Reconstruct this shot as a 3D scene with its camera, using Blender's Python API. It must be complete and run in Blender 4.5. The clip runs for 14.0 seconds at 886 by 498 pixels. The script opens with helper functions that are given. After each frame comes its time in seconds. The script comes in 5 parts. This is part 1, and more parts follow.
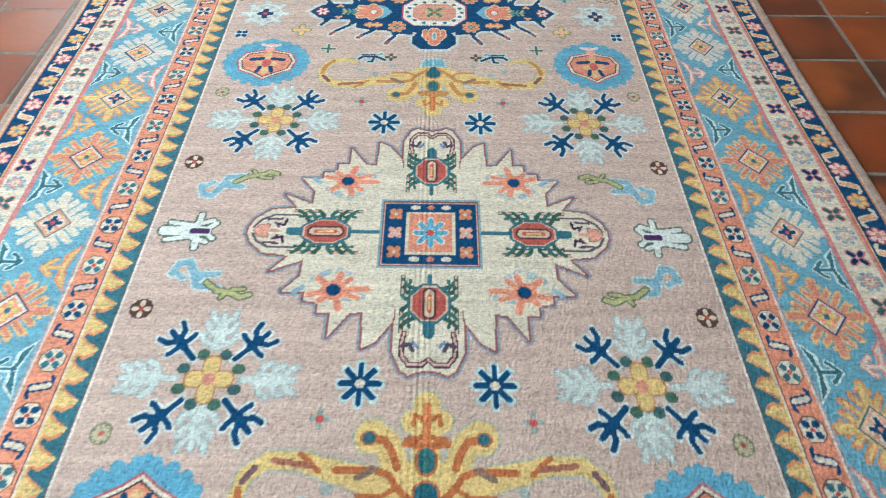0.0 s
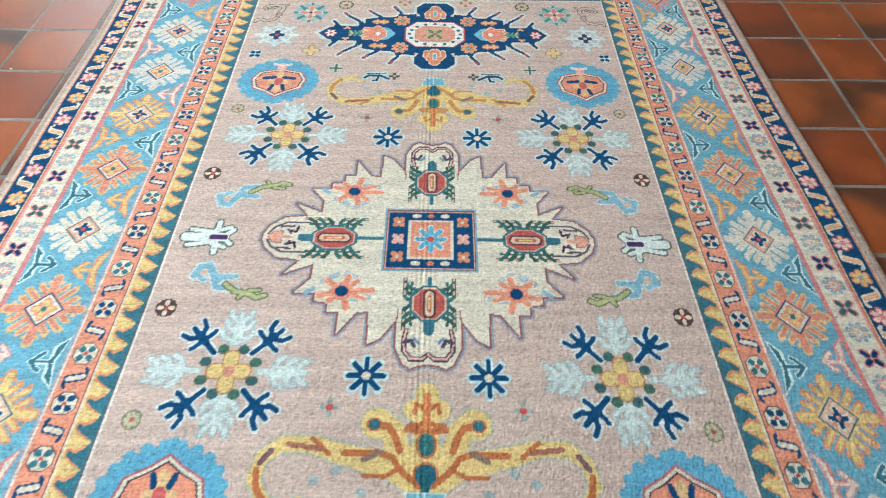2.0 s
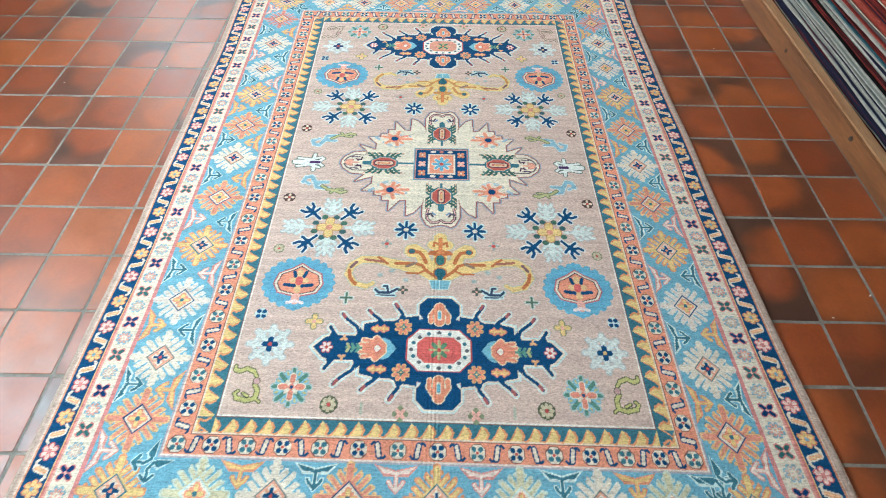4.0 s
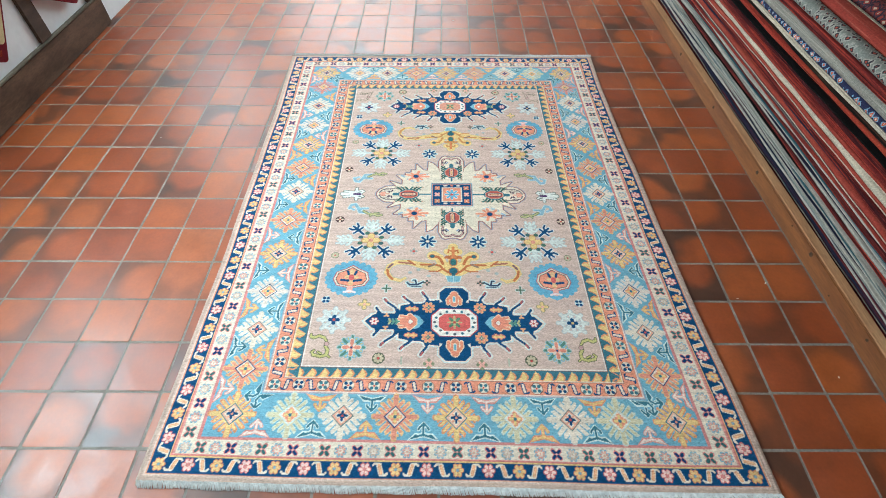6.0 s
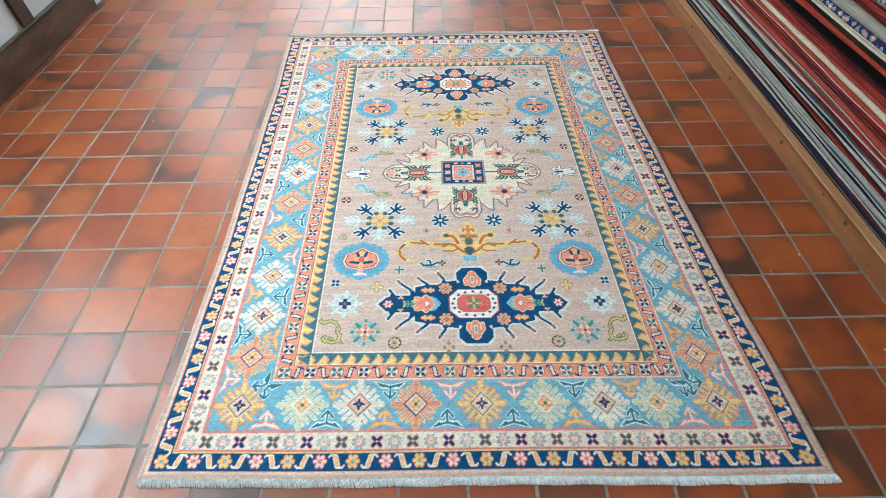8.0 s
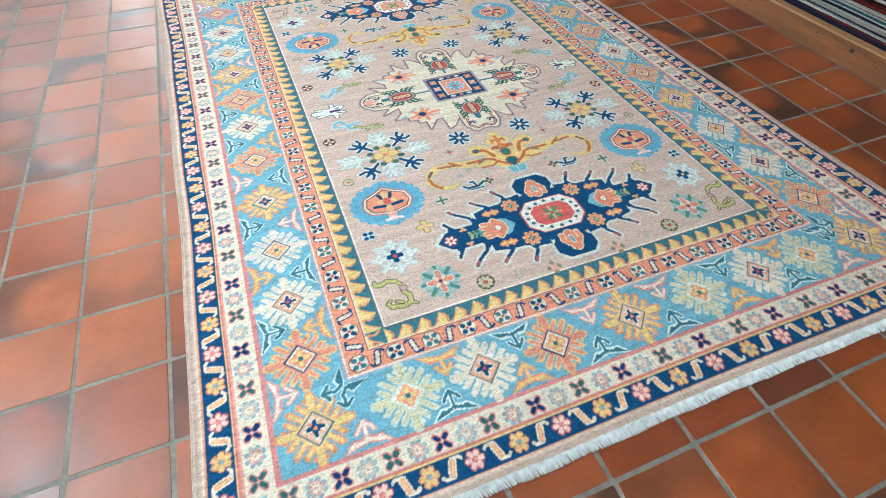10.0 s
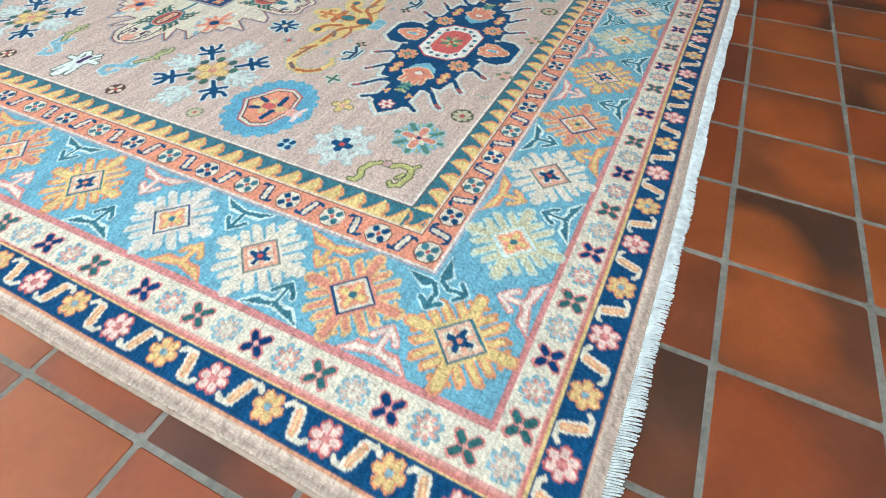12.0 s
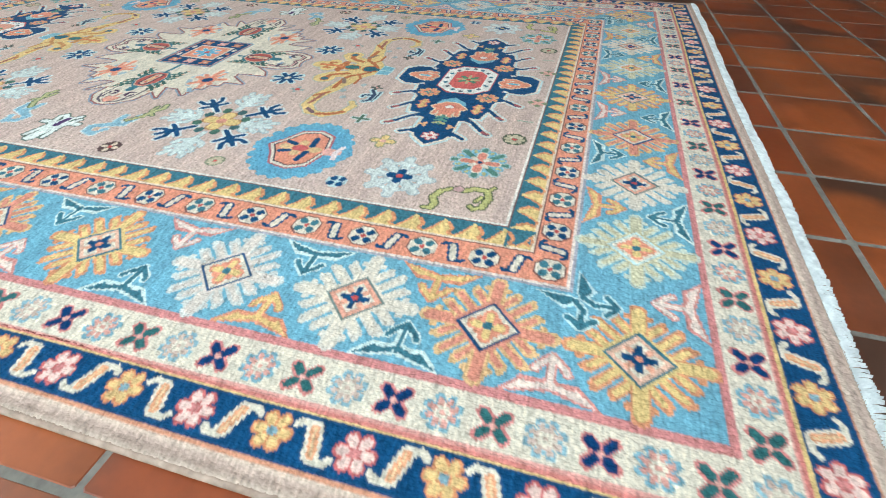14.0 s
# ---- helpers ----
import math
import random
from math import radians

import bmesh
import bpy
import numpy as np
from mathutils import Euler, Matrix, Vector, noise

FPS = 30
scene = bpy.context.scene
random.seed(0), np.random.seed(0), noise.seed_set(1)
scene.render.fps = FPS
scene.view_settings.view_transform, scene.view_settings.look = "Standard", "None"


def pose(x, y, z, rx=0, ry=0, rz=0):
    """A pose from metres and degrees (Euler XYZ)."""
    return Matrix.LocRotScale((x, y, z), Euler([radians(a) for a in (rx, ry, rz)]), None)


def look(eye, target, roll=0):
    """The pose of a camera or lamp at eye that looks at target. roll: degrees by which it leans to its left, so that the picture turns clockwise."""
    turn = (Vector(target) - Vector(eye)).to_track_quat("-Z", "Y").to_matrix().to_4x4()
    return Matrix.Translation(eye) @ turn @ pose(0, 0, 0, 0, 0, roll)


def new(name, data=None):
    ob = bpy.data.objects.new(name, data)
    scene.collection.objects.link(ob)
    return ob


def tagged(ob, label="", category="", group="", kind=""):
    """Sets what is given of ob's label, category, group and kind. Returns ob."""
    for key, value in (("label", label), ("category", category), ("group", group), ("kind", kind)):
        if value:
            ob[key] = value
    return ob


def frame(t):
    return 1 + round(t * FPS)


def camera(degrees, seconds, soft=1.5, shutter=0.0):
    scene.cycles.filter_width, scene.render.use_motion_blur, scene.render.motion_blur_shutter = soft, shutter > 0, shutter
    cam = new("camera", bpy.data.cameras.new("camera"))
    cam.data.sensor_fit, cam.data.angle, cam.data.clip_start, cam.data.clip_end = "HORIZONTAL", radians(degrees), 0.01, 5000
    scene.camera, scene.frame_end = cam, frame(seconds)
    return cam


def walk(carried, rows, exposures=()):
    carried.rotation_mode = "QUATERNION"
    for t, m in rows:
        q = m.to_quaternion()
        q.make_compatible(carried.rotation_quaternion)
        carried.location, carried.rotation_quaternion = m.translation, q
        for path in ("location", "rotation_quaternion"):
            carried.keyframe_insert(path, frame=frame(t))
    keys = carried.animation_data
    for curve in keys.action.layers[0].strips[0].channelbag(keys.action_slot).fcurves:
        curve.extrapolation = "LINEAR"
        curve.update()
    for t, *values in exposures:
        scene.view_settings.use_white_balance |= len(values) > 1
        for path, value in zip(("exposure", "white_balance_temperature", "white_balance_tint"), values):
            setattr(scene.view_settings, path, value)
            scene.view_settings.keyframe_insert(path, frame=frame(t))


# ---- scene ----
# camera: handheld, standing at the rug's end, then sinking towards one corner
cam = camera(84.6, 14.0, soft=0.6)
ROWS = [
    (0, 0.0206, -0.5466, 0.8320, 32.04, -0.34, 0.50),
    (0.5, 0.0215, -0.5460, 0.8340, 32.13, -0.33, 0.45),
    (1, 0.0204, -0.5450, 0.8358, 32.09, -0.30, 0.45),
    (1.5, 0.0231, -0.5440, 0.8363, 32.09, -0.36, 0.51),
    (2, 0.0226, -0.5992, 0.9008, 33.08, -0.42, 0.62),
    (2.5, 0.0180, -0.7378, 1.0049, 35.67, -0.50, 0.68),
    (3, 0.0097, -0.9647, 1.1202, 35.57, -0.51, 0.79),
    (3.5, 0.0088, -1.1242, 1.1907, 34.49, -0.56, 0.73),
    (4, 0.0069, -1.2938, 1.2996, 35.35, -0.59, 0.87),
    (4.2, 0.0059, -1.3267, 1.3320, 36.38, -0.68, 0.84),
    (6.3, -0.0518, -1.7943, 1.6886, 40.32, -0.15, 0.07),
    (6.5, -0.0502, -1.8007, 1.6859, 40.19, -0.09, -0.02),
    (7, -0.0457, -1.7999, 1.6825, 40.24, -0.16, 0.05),
    (7.2, -0.0380, -1.7935, 1.6702, 40.11, -0.02, 0.01),
    (9.3, -0.4578, -1.6159, 1.1608, 40.21, -0.09, -10.08),
    (9.5, -0.5048, -1.5952, 1.1084, 40.38, -0.23, -12.72),
    (10, -0.6730, -1.5485, 1.0229, 40.53, -0.31, -21.52),
    (10.5, -0.8251, -1.5134, 0.9221, 40.50, -0.15, -31.94),
    (11, -0.9290, -1.4434, 0.8258, 40.64, -0.44, -43.05),
    (11.5, -1.0208, -1.3405, 0.7056, 40.83, -0.66, -55.01),
    (12, -1.0972, -1.2274, 0.5807, 41.61, -0.60, -64.31),
    (12.5, -1.1524, -1.1331, 0.5140, 46.04, -0.15, -70.80),
    (13, -1.1692, -1.0883, 0.4681, 50.61, -0.32, -74.27),
    (13.5, -1.1734, -1.0502, 0.4488, 51.03, -0.12, -74.65),
    (14, -1.1623, -0.9839, 0.4394, 50.94, -0.51, -74.48),
]
walk(cam, [(t, pose(x, y, z, a, b, c)) for t, x, y, z, a, b, c in ROWS], [(t, e, 6080, 1) for t, e in ((0.0, 0.13), (2.0, 0.20), (4.0, 0.34), (7.0, 0.38), (9.5, 0.27), (11.0, 0.23), (12.5, 0.08), (14.0, 0.05))])

# ---- light: daylight from windows in the left wall, added fill from both end walls ----
world = bpy.data.worlds.new("sky")
scene.world = world
world.use_nodes = True
wn = world.node_tree.nodes
sky = wn.new("ShaderNodeTexSky")
sky.sky_type, sky.sun_disc, sky.sun_elevation, sky.sun_rotation = "NISHITA", False, radians(40), radians(250)
world.node_tree.links.new(sky.outputs[0], wn["Background"].inputs[0])
wn["Background"].inputs[1].default_value = 0.12


def window_light(name, place, target, w, h, watts, colour):
    data = bpy.data.lights.new(name, "AREA")
    data.shape, data.size, data.size_y, data.energy, data.color = "RECTANGLE", w, h, watts, colour
    ob = new(name, data)
    ob.matrix_world = look(place, target)
    return ob


X0, X1, Y0, Y1, ZC = -2.530, 2.70, -4.50, 4.60, 2.55
WIN_LEFT = [(-1.45, 0.30), (2.35, 3.85)]      # y ranges of the windows in the left wall
WIN_Z = (1.15, 2.45)
for y0, y1 in WIN_LEFT:
    window_light("window_daylight", (X0 - 0.08, (y0 + y1) / 2, 1.80), (-1.0, (y0 + y1) / 2, 1.25), 0.92 * (y1 - y0), 1.2, 102 if y0 < 1 else 60, (0.78, 0.91, 1.0))
# weak fill lamp added behind the camera, in an unseen opening
window_light("near_wall_fill", (-0.5, -4.56, 1.45), (-0.3, 0.0, 0.6), 2.6, 1.7, 16, (0.92, 0.97, 1.0))
# fill lamp added at the far wall to brighten the rug's far part
window_light("far_wall_fill", (-0.9, 4.66, 1.6), (-0.3, 0.0, 0.6), 2.2, 1.3, 78, (0.90, 0.96, 1.0))

# ---- materials ----


def material(name, rough=0.6, spec=0.5):
    m = bpy.data.materials.new(name)
    m.use_nodes = True
    b = m.node_tree.nodes["Principled BSDF"]
    b.inputs["Roughness"].default_value = rough
    b.inputs["Specular IOR Level"].default_value = spec
    return m, m.node_tree.nodes, m.node_tree.links, b


def node(nodes, kind, **values):
    n = nodes.new(kind)
    for k, v in values.items():
        if k in n.inputs:
            n.inputs[k].default_value = v
    return n


def ramp(nodes, stops):
    r = nodes.new("ShaderNodeValToRGB")
    e = r.color_ramp.elements
    while len(e) < len(stops):
        e.new(0.5)
    for el, (p, c) in zip(e, stops):
        el.position, el.color = p, (*c, 1)
    return r


def mix(nodes, links, fac, a, b, mode="MIX"):
    m = nodes.new("ShaderNodeMix")
    m.data_type, m.blend_type = "RGBA", mode
    for sock, v in ((m.inputs[0], fac), (m.inputs[6], a), (m.inputs[7], b)):
        if hasattr(v, "is_linked"):
            links.new(v, sock)
        else:
            sock.default_value = v if isinstance(v, (int, float)) else (*v, 1)
    return m.outputs[2]


def bump(nodes, links, b, height, strength, dist):
    n = nodes.new("ShaderNodeBump")
    n.inputs["Strength"].default_value, n.inputs["Distance"].default_value = strength, dist
    links.new(height, n.inputs["Height"])
    links.new(n.outputs[0], b.inputs["Normal"])


def grainy(name, c1, c2, scale, rough=0.6, stretch=(1, 1, 1), spec=0.5, fine=90.0, relief=0.15, dist=0.002, mottle=0.7):
    """Two colours mixed by a coarse noise, broken by a fine grain, with relief."""
    m, n, l, b = material(name, rough, spec)
    tc = n.new("ShaderNodeTexCoord")
    mp = n.new("ShaderNodeMapping")
    mp.inputs["Scale"].default_value = stretch
    l.new(tc.outputs["Object"], mp.inputs[0])
    a = node(n, "ShaderNodeTexNoise", Scale=scale, Detail=5.0)
    f = node(n, "ShaderNodeTexNoise", Scale=fine, Detail=3.0)
    l.new(mp.outputs[0], a.inputs["Vector"])
    l.new(mp.outputs[0], f.inputs["Vector"])
    r = ramp(n, [(0.35, c1), (0.65, c2)])
    l.new(a.outputs[0], r.inputs[0])
    g = ramp(n, [(0.3, (0.62, 0.62, 0.62)), (0.7, (1.15, 1.15, 1.15))])
    l.new(f.outputs[0], g.inputs[0])
    l.new(mix(n, l, mottle, r.outputs[0], g.outputs[0], "MULTIPLY"), b.inputs["Base Color"])
    bump(n, l, b, f.outputs[0], relief, dist)
    return m


def tile_material(name, joined):
    """Fired quarry tile: orange to red clay with dark flashed patches, waxed."""
    m, n, l, b = material(name, 0.4, 0.62)
    geo = n.new("ShaderNodeNewGeometry")
    rnd = geo.outputs["Random Per Island"] if joined else n.new("ShaderNodeObjectInfo").outputs["Random"]
    white = n.new("ShaderNodeTexWhiteNoise")
    white.noise_dimensions = "1D"
    l.new(rnd, white.inputs["W"])
    off = n.new("ShaderNodeVectorMath")
    off.operation = "MULTIPLY_ADD"
    l.new(white.outputs["Color"], off.inputs[0])
    off.inputs[1].default_value = (40, 40, 40)
    l.new(geo.outputs["Position"], off.inputs[2])
    patch = node(n, "ShaderNodeTexNoise", Scale=4.2, Detail=2.0, Roughness=0.45, Distortion=0.6)
    grain = node(n, "ShaderNodeTexNoise", Scale=85.0, Detail=5.0)
    cloud = node(n, "ShaderNodeTexNoise", Scale=13.0, Detail=4.0)
    for t in (patch, grain, cloud):
        l.new(off.outputs[0], t.inputs["Vector"])
    body = ramp(n, [(0.0, (0.225, 0.042, 0.010)), (0.35, (0.300, 0.062, 0.013)), (0.7, (0.340, 0.081, 0.017)), (1.0, (0.260, 0.050, 0.012))])
    l.new(rnd, body.inputs[0])
    dark = ramp(n, [(0.46, (0, 0, 0)), (0.63, (1, 1, 1))])
    l.new(patch.outputs[0], dark.inputs[0])
    flash = dark.outputs[0]
    if not joined:                                # fire-flashed rims round an orange heart, off the tile's middle
        tc = n.new("ShaderNodeTexCoord")
        heart = n.new("ShaderNodeVectorMath")
        heart.operation = "MULTIPLY_ADD"
        l.new(white.outputs["Color"], heart.inputs[0])
        heart.inputs[1].default_value = (0.13, 0.13, 0.0)
        l.new(tc.outputs["Object"], heart.inputs[2])
        dist = n.new("ShaderNodeVectorMath")
        dist.operation = "DISTANCE"
        l.new(heart.outputs[0], dist.inputs[0])
        dist.inputs[1].default_value = (0.065, 0.065, 0.0)
        wob = n.new("ShaderNodeMath")
        wob.operation = "MULTIPLY_ADD"
        l.new(patch.outputs[0], wob.inputs[0])
        wob.inputs[1].default_value = 0.10
        l.new(dist.outputs["Value"], wob.inputs[2])
        rim = ramp(n, [(0.118, (0, 0, 0)), (0.165, (1, 1, 1))])
        l.new(wob.outputs[0], rim.inputs[0])
        flash = mix(n, l, 0.72, dark.outputs[0], rim.outputs[0])
    half = n.new("ShaderNodeMath")
    half.operation = "MULTIPLY"
    l.new(mix(n, l, 0.06, flash, (0, 0, 0)), half.inputs[0])
    l.new(white.outputs["Value"], half.inputs[1])
    c = mix(n, l, half.outputs[0], body.outputs[0], (0.046, 0.023, 0.014))
    cl = ramp(n, [(0.3, (0.80, 0.78, 0.76)), (0.7, (1.12, 1.12, 1.12))])
    l.new(cloud.outputs[0], cl.inputs[0])
    c = mix(n, l, 0.8, c, cl.outputs[0], "MULTIPLY")
    gr = ramp(n, [(0.3, (0.86, 0.86, 0.86)), (0.7, (1.08, 1.08, 1.08))])
    l.new(grain.outputs[0], gr.inputs[0])
    l.new(mix(n, l, 0.6, c, gr.outputs[0], "MULTIPLY"), b.inputs["Base Color"])
    rr = ramp(n, [(0.3, (0.37, 0.37, 0.37)), (0.75, (0.54, 0.54, 0.54))])
    l.new(cloud.outputs[0], rr.inputs[0])
    l.new(rr.outputs[0], b.inputs["Roughness"])
    bump(n, l, b, cloud.outputs[0], 0.12, 0.004)
    return m


def pile_material():
    """Knotted wool: the knots' own colours with streaks of uneven dye, a nap and rows of knots."""
    m, n, l, b = material("knotted_wool_pile", 0.95, 0.05)
    at = n.new("ShaderNodeAttribute")
    at.attribute_name = "dye"
    tc = n.new("ShaderNodeTexCoord")
    mp = n.new("ShaderNodeMapping")
    mp.inputs["Scale"].default_value = (2.0, 22.0, 1.0)
    l.new(tc.outputs["Object"], mp.inputs[0])
    streak = node(n, "ShaderNodeTexNoise", Scale=2.2, Detail=4.0)
    l.new(mp.outputs[0], streak.inputs["Vector"])
    nap = node(n, "ShaderNodeTexNoise", Scale=300.0, Detail=4.0)
    l.new(tc.outputs["Object"], nap.inputs["Vector"])
    mk = n.new("ShaderNodeMapping")
    mk.inputs["Scale"].default_value = (330.0, 200.0, 1.0)
    l.new(tc.outputs["Object"], mk.inputs[0])
    knot = node(n, "ShaderNodeTexVoronoi", Scale=1.0, Randomness=0.75)
    l.new(mk.outputs[0], knot.inputs["Vector"])
    s = ramp(n, [(0.3, (0.82, 0.80, 0.80)), (0.7, (1.11, 1.10, 1.09))])
    l.new(streak.outputs[0], s.inputs[0])
    c = mix(n, l, 0.75, at.outputs["Color"], s.outputs[0], "MULTIPLY")
    k = ramp(n, [(0.15, (1.10, 1.10, 1.10)), (0.75, (0.80, 0.80, 0.80))])
    l.new(knot.outputs["Distance"], k.inputs[0])
    c = mix(n, l, 0.25, c, k.outputs[0], "MULTIPLY")
    f = ramp(n, [(0.3, (0.84, 0.84, 0.84)), (0.7, (1.12, 1.12, 1.12))])
    l.new(nap.outputs[0], f.inputs[0])
    l.new(mix(n, l, 0.8, c, f.outputs[0], "MULTIPLY"), b.inputs["Base Color"])
    b.inputs["Sheen Weight"].default_value, b.inputs["Sheen Roughness"].default_value = 0.06, 0.4
    inv = n.new("ShaderNodeMath")
    inv.operation = "SUBTRACT"
    l.new(nap.outputs[0], inv.inputs[0])
    l.new(knot.outputs["Distance"], inv.inputs[1])
    bump(n, l, b, inv.outputs[0], 0.32, 0.0016)
    return m


M_TILE, M_TILE_FAR, M_PILE = tile_material("quarry_tile", False), tile_material("quarry_tile_joined", True), pile_material()
M_GROUT = grainy("cement_grout", (0.165, 0.142, 0.115), (0.25, 0.218, 0.180), 9, 0.85)
M_FRINGE = grainy("cotton_fringe", (0.64, 0.64, 0.62), (0.76, 0.76, 0.73), 60, 0.9, spec=0.2)
M_CORD = grainy("wool_selvedge", (0.36, 0.25, 0.19), (0.47, 0.34, 0.265), 40, 0.95, spec=0.1, relief=0.5)
M_PINE = grainy("pine_beam", (0.135, 0.044, 0.012), (0.215, 0.076, 0.020), 3.5, 0.5, (6, 0.6, 6), fine=45)
M_PINE_WORN = grainy("pine_worn_edge", (0.34, 0.160, 0.070), (0.44, 0.230, 0.110), 5, 0.6, (6, 0.6, 6), fine=45)
M_KNOT = grainy("wood_knot", (0.025, 0.012, 0.007), (0.06, 0.03, 0.015), 60, 0.7)
M_OAK = grainy("dark_oak", (0.032, 0.016, 0.009), (0.078, 0.042, 0.023), 4, 0.6, (4, 0.7, 4), fine=60)
M_SKIRT = grainy("old_brown_board", (0.070, 0.034, 0.017), (0.145, 0.078, 0.042), 5, 0.65, (3, 0.8, 3), fine=50)
M_WALL = grainy("white_limewash", (0.66, 0.69, 0.70), (0.72, 0.75, 0.76), 2.5, 0.9, fine=25, relief=0.08, dist=0.004, mottle=0.12)
M_FRAME = grainy("white_window_paint", (0.72, 0.72, 0.70), (0.80, 0.80, 0.78), 6, 0.45)
M_CEIL = grainy("ceiling_plaster", (0.74, 0.73, 0.71), (0.80, 0.79, 0.77), 2, 0.9, fine=30)

# ---- building helpers ----


def mesh_object(name, verts, faces, mat, smooth=False):
    me = bpy.data.meshes.new(name)
    me.from_pydata([tuple(v) for v in verts], [], [tuple(f) for f in faces])
    me.update()
    if mat:
        me.materials.append(mat)
    if smooth:
        me.polygons.foreach_set("use_smooth", [True] * len(me.polygons))
    return new(name, me)


def part(name, bm, mat, parent, label=""):
    me = bpy.data.meshes.new(name)
    bm.normal_update()
    bm.to_mesh(me)
    bm.free()
    me.materials.append(mat)
    ob = new(name, me)
    ob.parent = parent
    if label:
        ob["label"] = label
    return ob


def box(x0, x1, y0, y1, z0, z1, bevel=0.0, bm=None):
    own = bm or bmesh.new()
    got = bmesh.ops.create_cube(own, size=1)
    bmesh.ops.scale(own, vec=(x1 - x0, y1 - y0, z1 - z0), verts=got["verts"])
    bmesh.ops.translate(own, vec=((x0 + x1) / 2, (y0 + y1) / 2, (z0 + z1) / 2), verts=got["verts"])
    if bevel:
        edges = list({e for v in got["verts"] for e in v.link_edges})
        bmesh.ops.bevel(own, geom=edges, offset=bevel, segments=2, affect="EDGES")
    return own


def thing(name, label, category, kind="", group=""):
    return tagged(new(name), label, category, group, kind)


# ---- room shell ----


def wall(name, boxes, label, mat=None):
    bm = bmesh.new()
    for b in boxes:
        box(*b, bm=bm)
    ob = part(name, bm, mat or M_WALL, None)
    return tagged(ob, label, "wall", kind="structure")


yw = [v for pair in WIN_LEFT for v in pair]
wall("wall_left", [(X0 - 0.2, X0, Y0, Y1, 0, WIN_Z[0]), (X0 - 0.2, X0, Y0, Y1, WIN_Z[1], ZC)]
     + [(X0 - 0.2, X0, a, b, *WIN_Z) for a, b in ((Y0, yw[0]), (yw[1], yw[2]), (yw[3], Y1))], "white limewashed wall with windows")
# unseen right wall, given a dark board material so less light bounces back
wall("wall_right", [(X1, X1 + 0.2, Y0, Y1, 0, ZC)], "unseen wall behind the rug stack, darkened to cut bounced light", M_SKIRT)
wall("wall_far", [(X0, X1, Y1, Y1 + 0.2, 0, 0.9), (X0, X1, Y1, Y1 + 0.2, 2.3, ZC), (X0, -2.05, Y1, Y1 + 0.2, 0.9, 2.3), (0.25, X1, Y1, Y1 + 0.2, 0.9, 2.3)], "unseen white limewashed far wall with an added wide window")
wall("wall_near", [(X0, X1, Y0 - 0.2, Y0, 0, 0.5), (X0, X1, Y0 - 0.2, Y0, 2.35, ZC),
                   (X0, -1.85, Y0 - 0.2, Y0, 0.5, 2.35), (0.85, X1, Y0 - 0.2, Y0, 0.5, 2.35)], "unseen white limewashed near wall with an added window")
tagged(part("ceiling", box(X0 - 0.2, X1 + 0.2, Y0 - 0.2, Y1 + 0.2, ZC, ZC + 0.15), M_CEIL, None), "plain white plastered ceiling", "ceiling", kind="structure")


M_GLASS, gn, gl, gb = material("window_glass", 0.02, 0.5)
gb.inputs["Transmission Weight"].default_value, gb.inputs["IOR"].default_value = 1.0, 1.45


def window(name, m, w, h):
    """A casement seen from inside: width along x, the outside towards +y, on its own sill."""
    ob = thing(name, "unseen white painted casement window with small panes", "window", "structure")
    ob.matrix_world = m
    bm = bmesh.new()
    for b in ((0, 0.05, 0, h), (w - 0.05, w, 0, h), (0.05, w - 0.05, 0, 0.05), (0.05, w - 0.05, h - 0.05, h)):
        box(b[0], b[1], 0, 0.06, b[2], b[3], bm=bm)
    frame_part = part("window_frame", bm, M_FRAME, ob)
    bm = bmesh.new()
    box(w / 2 - 0.02, w / 2 + 0.02, 0.01, 0.05, 0.05, h - 0.05, bm=bm)
    for a, b in ((0.05, w / 2 - 0.02), (w / 2 + 0.02, w - 0.05)):
        box(a, b, 0.01, 0.05, h / 2 - 0.02, h / 2 + 0.02, bm=bm)
        for c, d in ((0.05, h / 2 - 0.02), (h / 2 + 0.02, h - 0.05)):
            pane = part("pane", box(a, b, 0.028, 0.032, c, d), M_GLASS, ob)
            pane.visible_shadow = False
    part("glazing_bars", bm, M_FRAME, frame_part)
    part("window_sill", box(0.002, w - 0.002, -0.14, -0.001, 0, 0.03, 0.005), M_FRAME, ob)
    return ob


for k, (a, b) in enumerate(WIN_LEFT):
    window("window_%d" % (k + 1), pose(X0 - 0.11, a, WIN_Z[0], 0, 0, 90), b - a, WIN_Z[1] - WIN_Z[0])
# unseen far-wall window, added to go with the fill lamp there
window("window_3", pose(-2.05, Y1 + 0.11, 0.9), 2.30, 1.40)
# unseen window behind the camera, added around the weak fill
window("window_4", pose(0.85, Y0 - 0.11, 0.5, 0, 0, 180), 2.70, 1.85)

# ---- the rug: every knot carries its dye ----
FIELD, ZIG, CORAL, BLUE, IVORY, NAVY, RIM = (0.556, 0.928), (0.606, 0.975), (0.668, 1.030), (0.839, 1.194), (0.903, 1.248), (0.957, 1.301), (0.982, 1.324)
KNOT = 0.0022
NX, NY = int(2 * RIM[0] / KNOT), int(2 * RIM[1] / KNOT)
GU, GV = np.linspace(-RIM[0], RIM[0], NX), np.linspace(-RIM[1], RIM[1], NY)
DYE = np.zeros((NY, NX, 3))
ZONE = np.zeros((NY, NX), int)
PINK, CREAM, DEEP, SKY, ORANGE, GOLD = (0.568, 0.410, 0.340), (0.67, 0.580, 0.450), (0.010, 0.062, 0.150), (0.172, 0.368, 0.455), (0.70, 0.270, 0.170), (0.69, 0.485, 0.200)
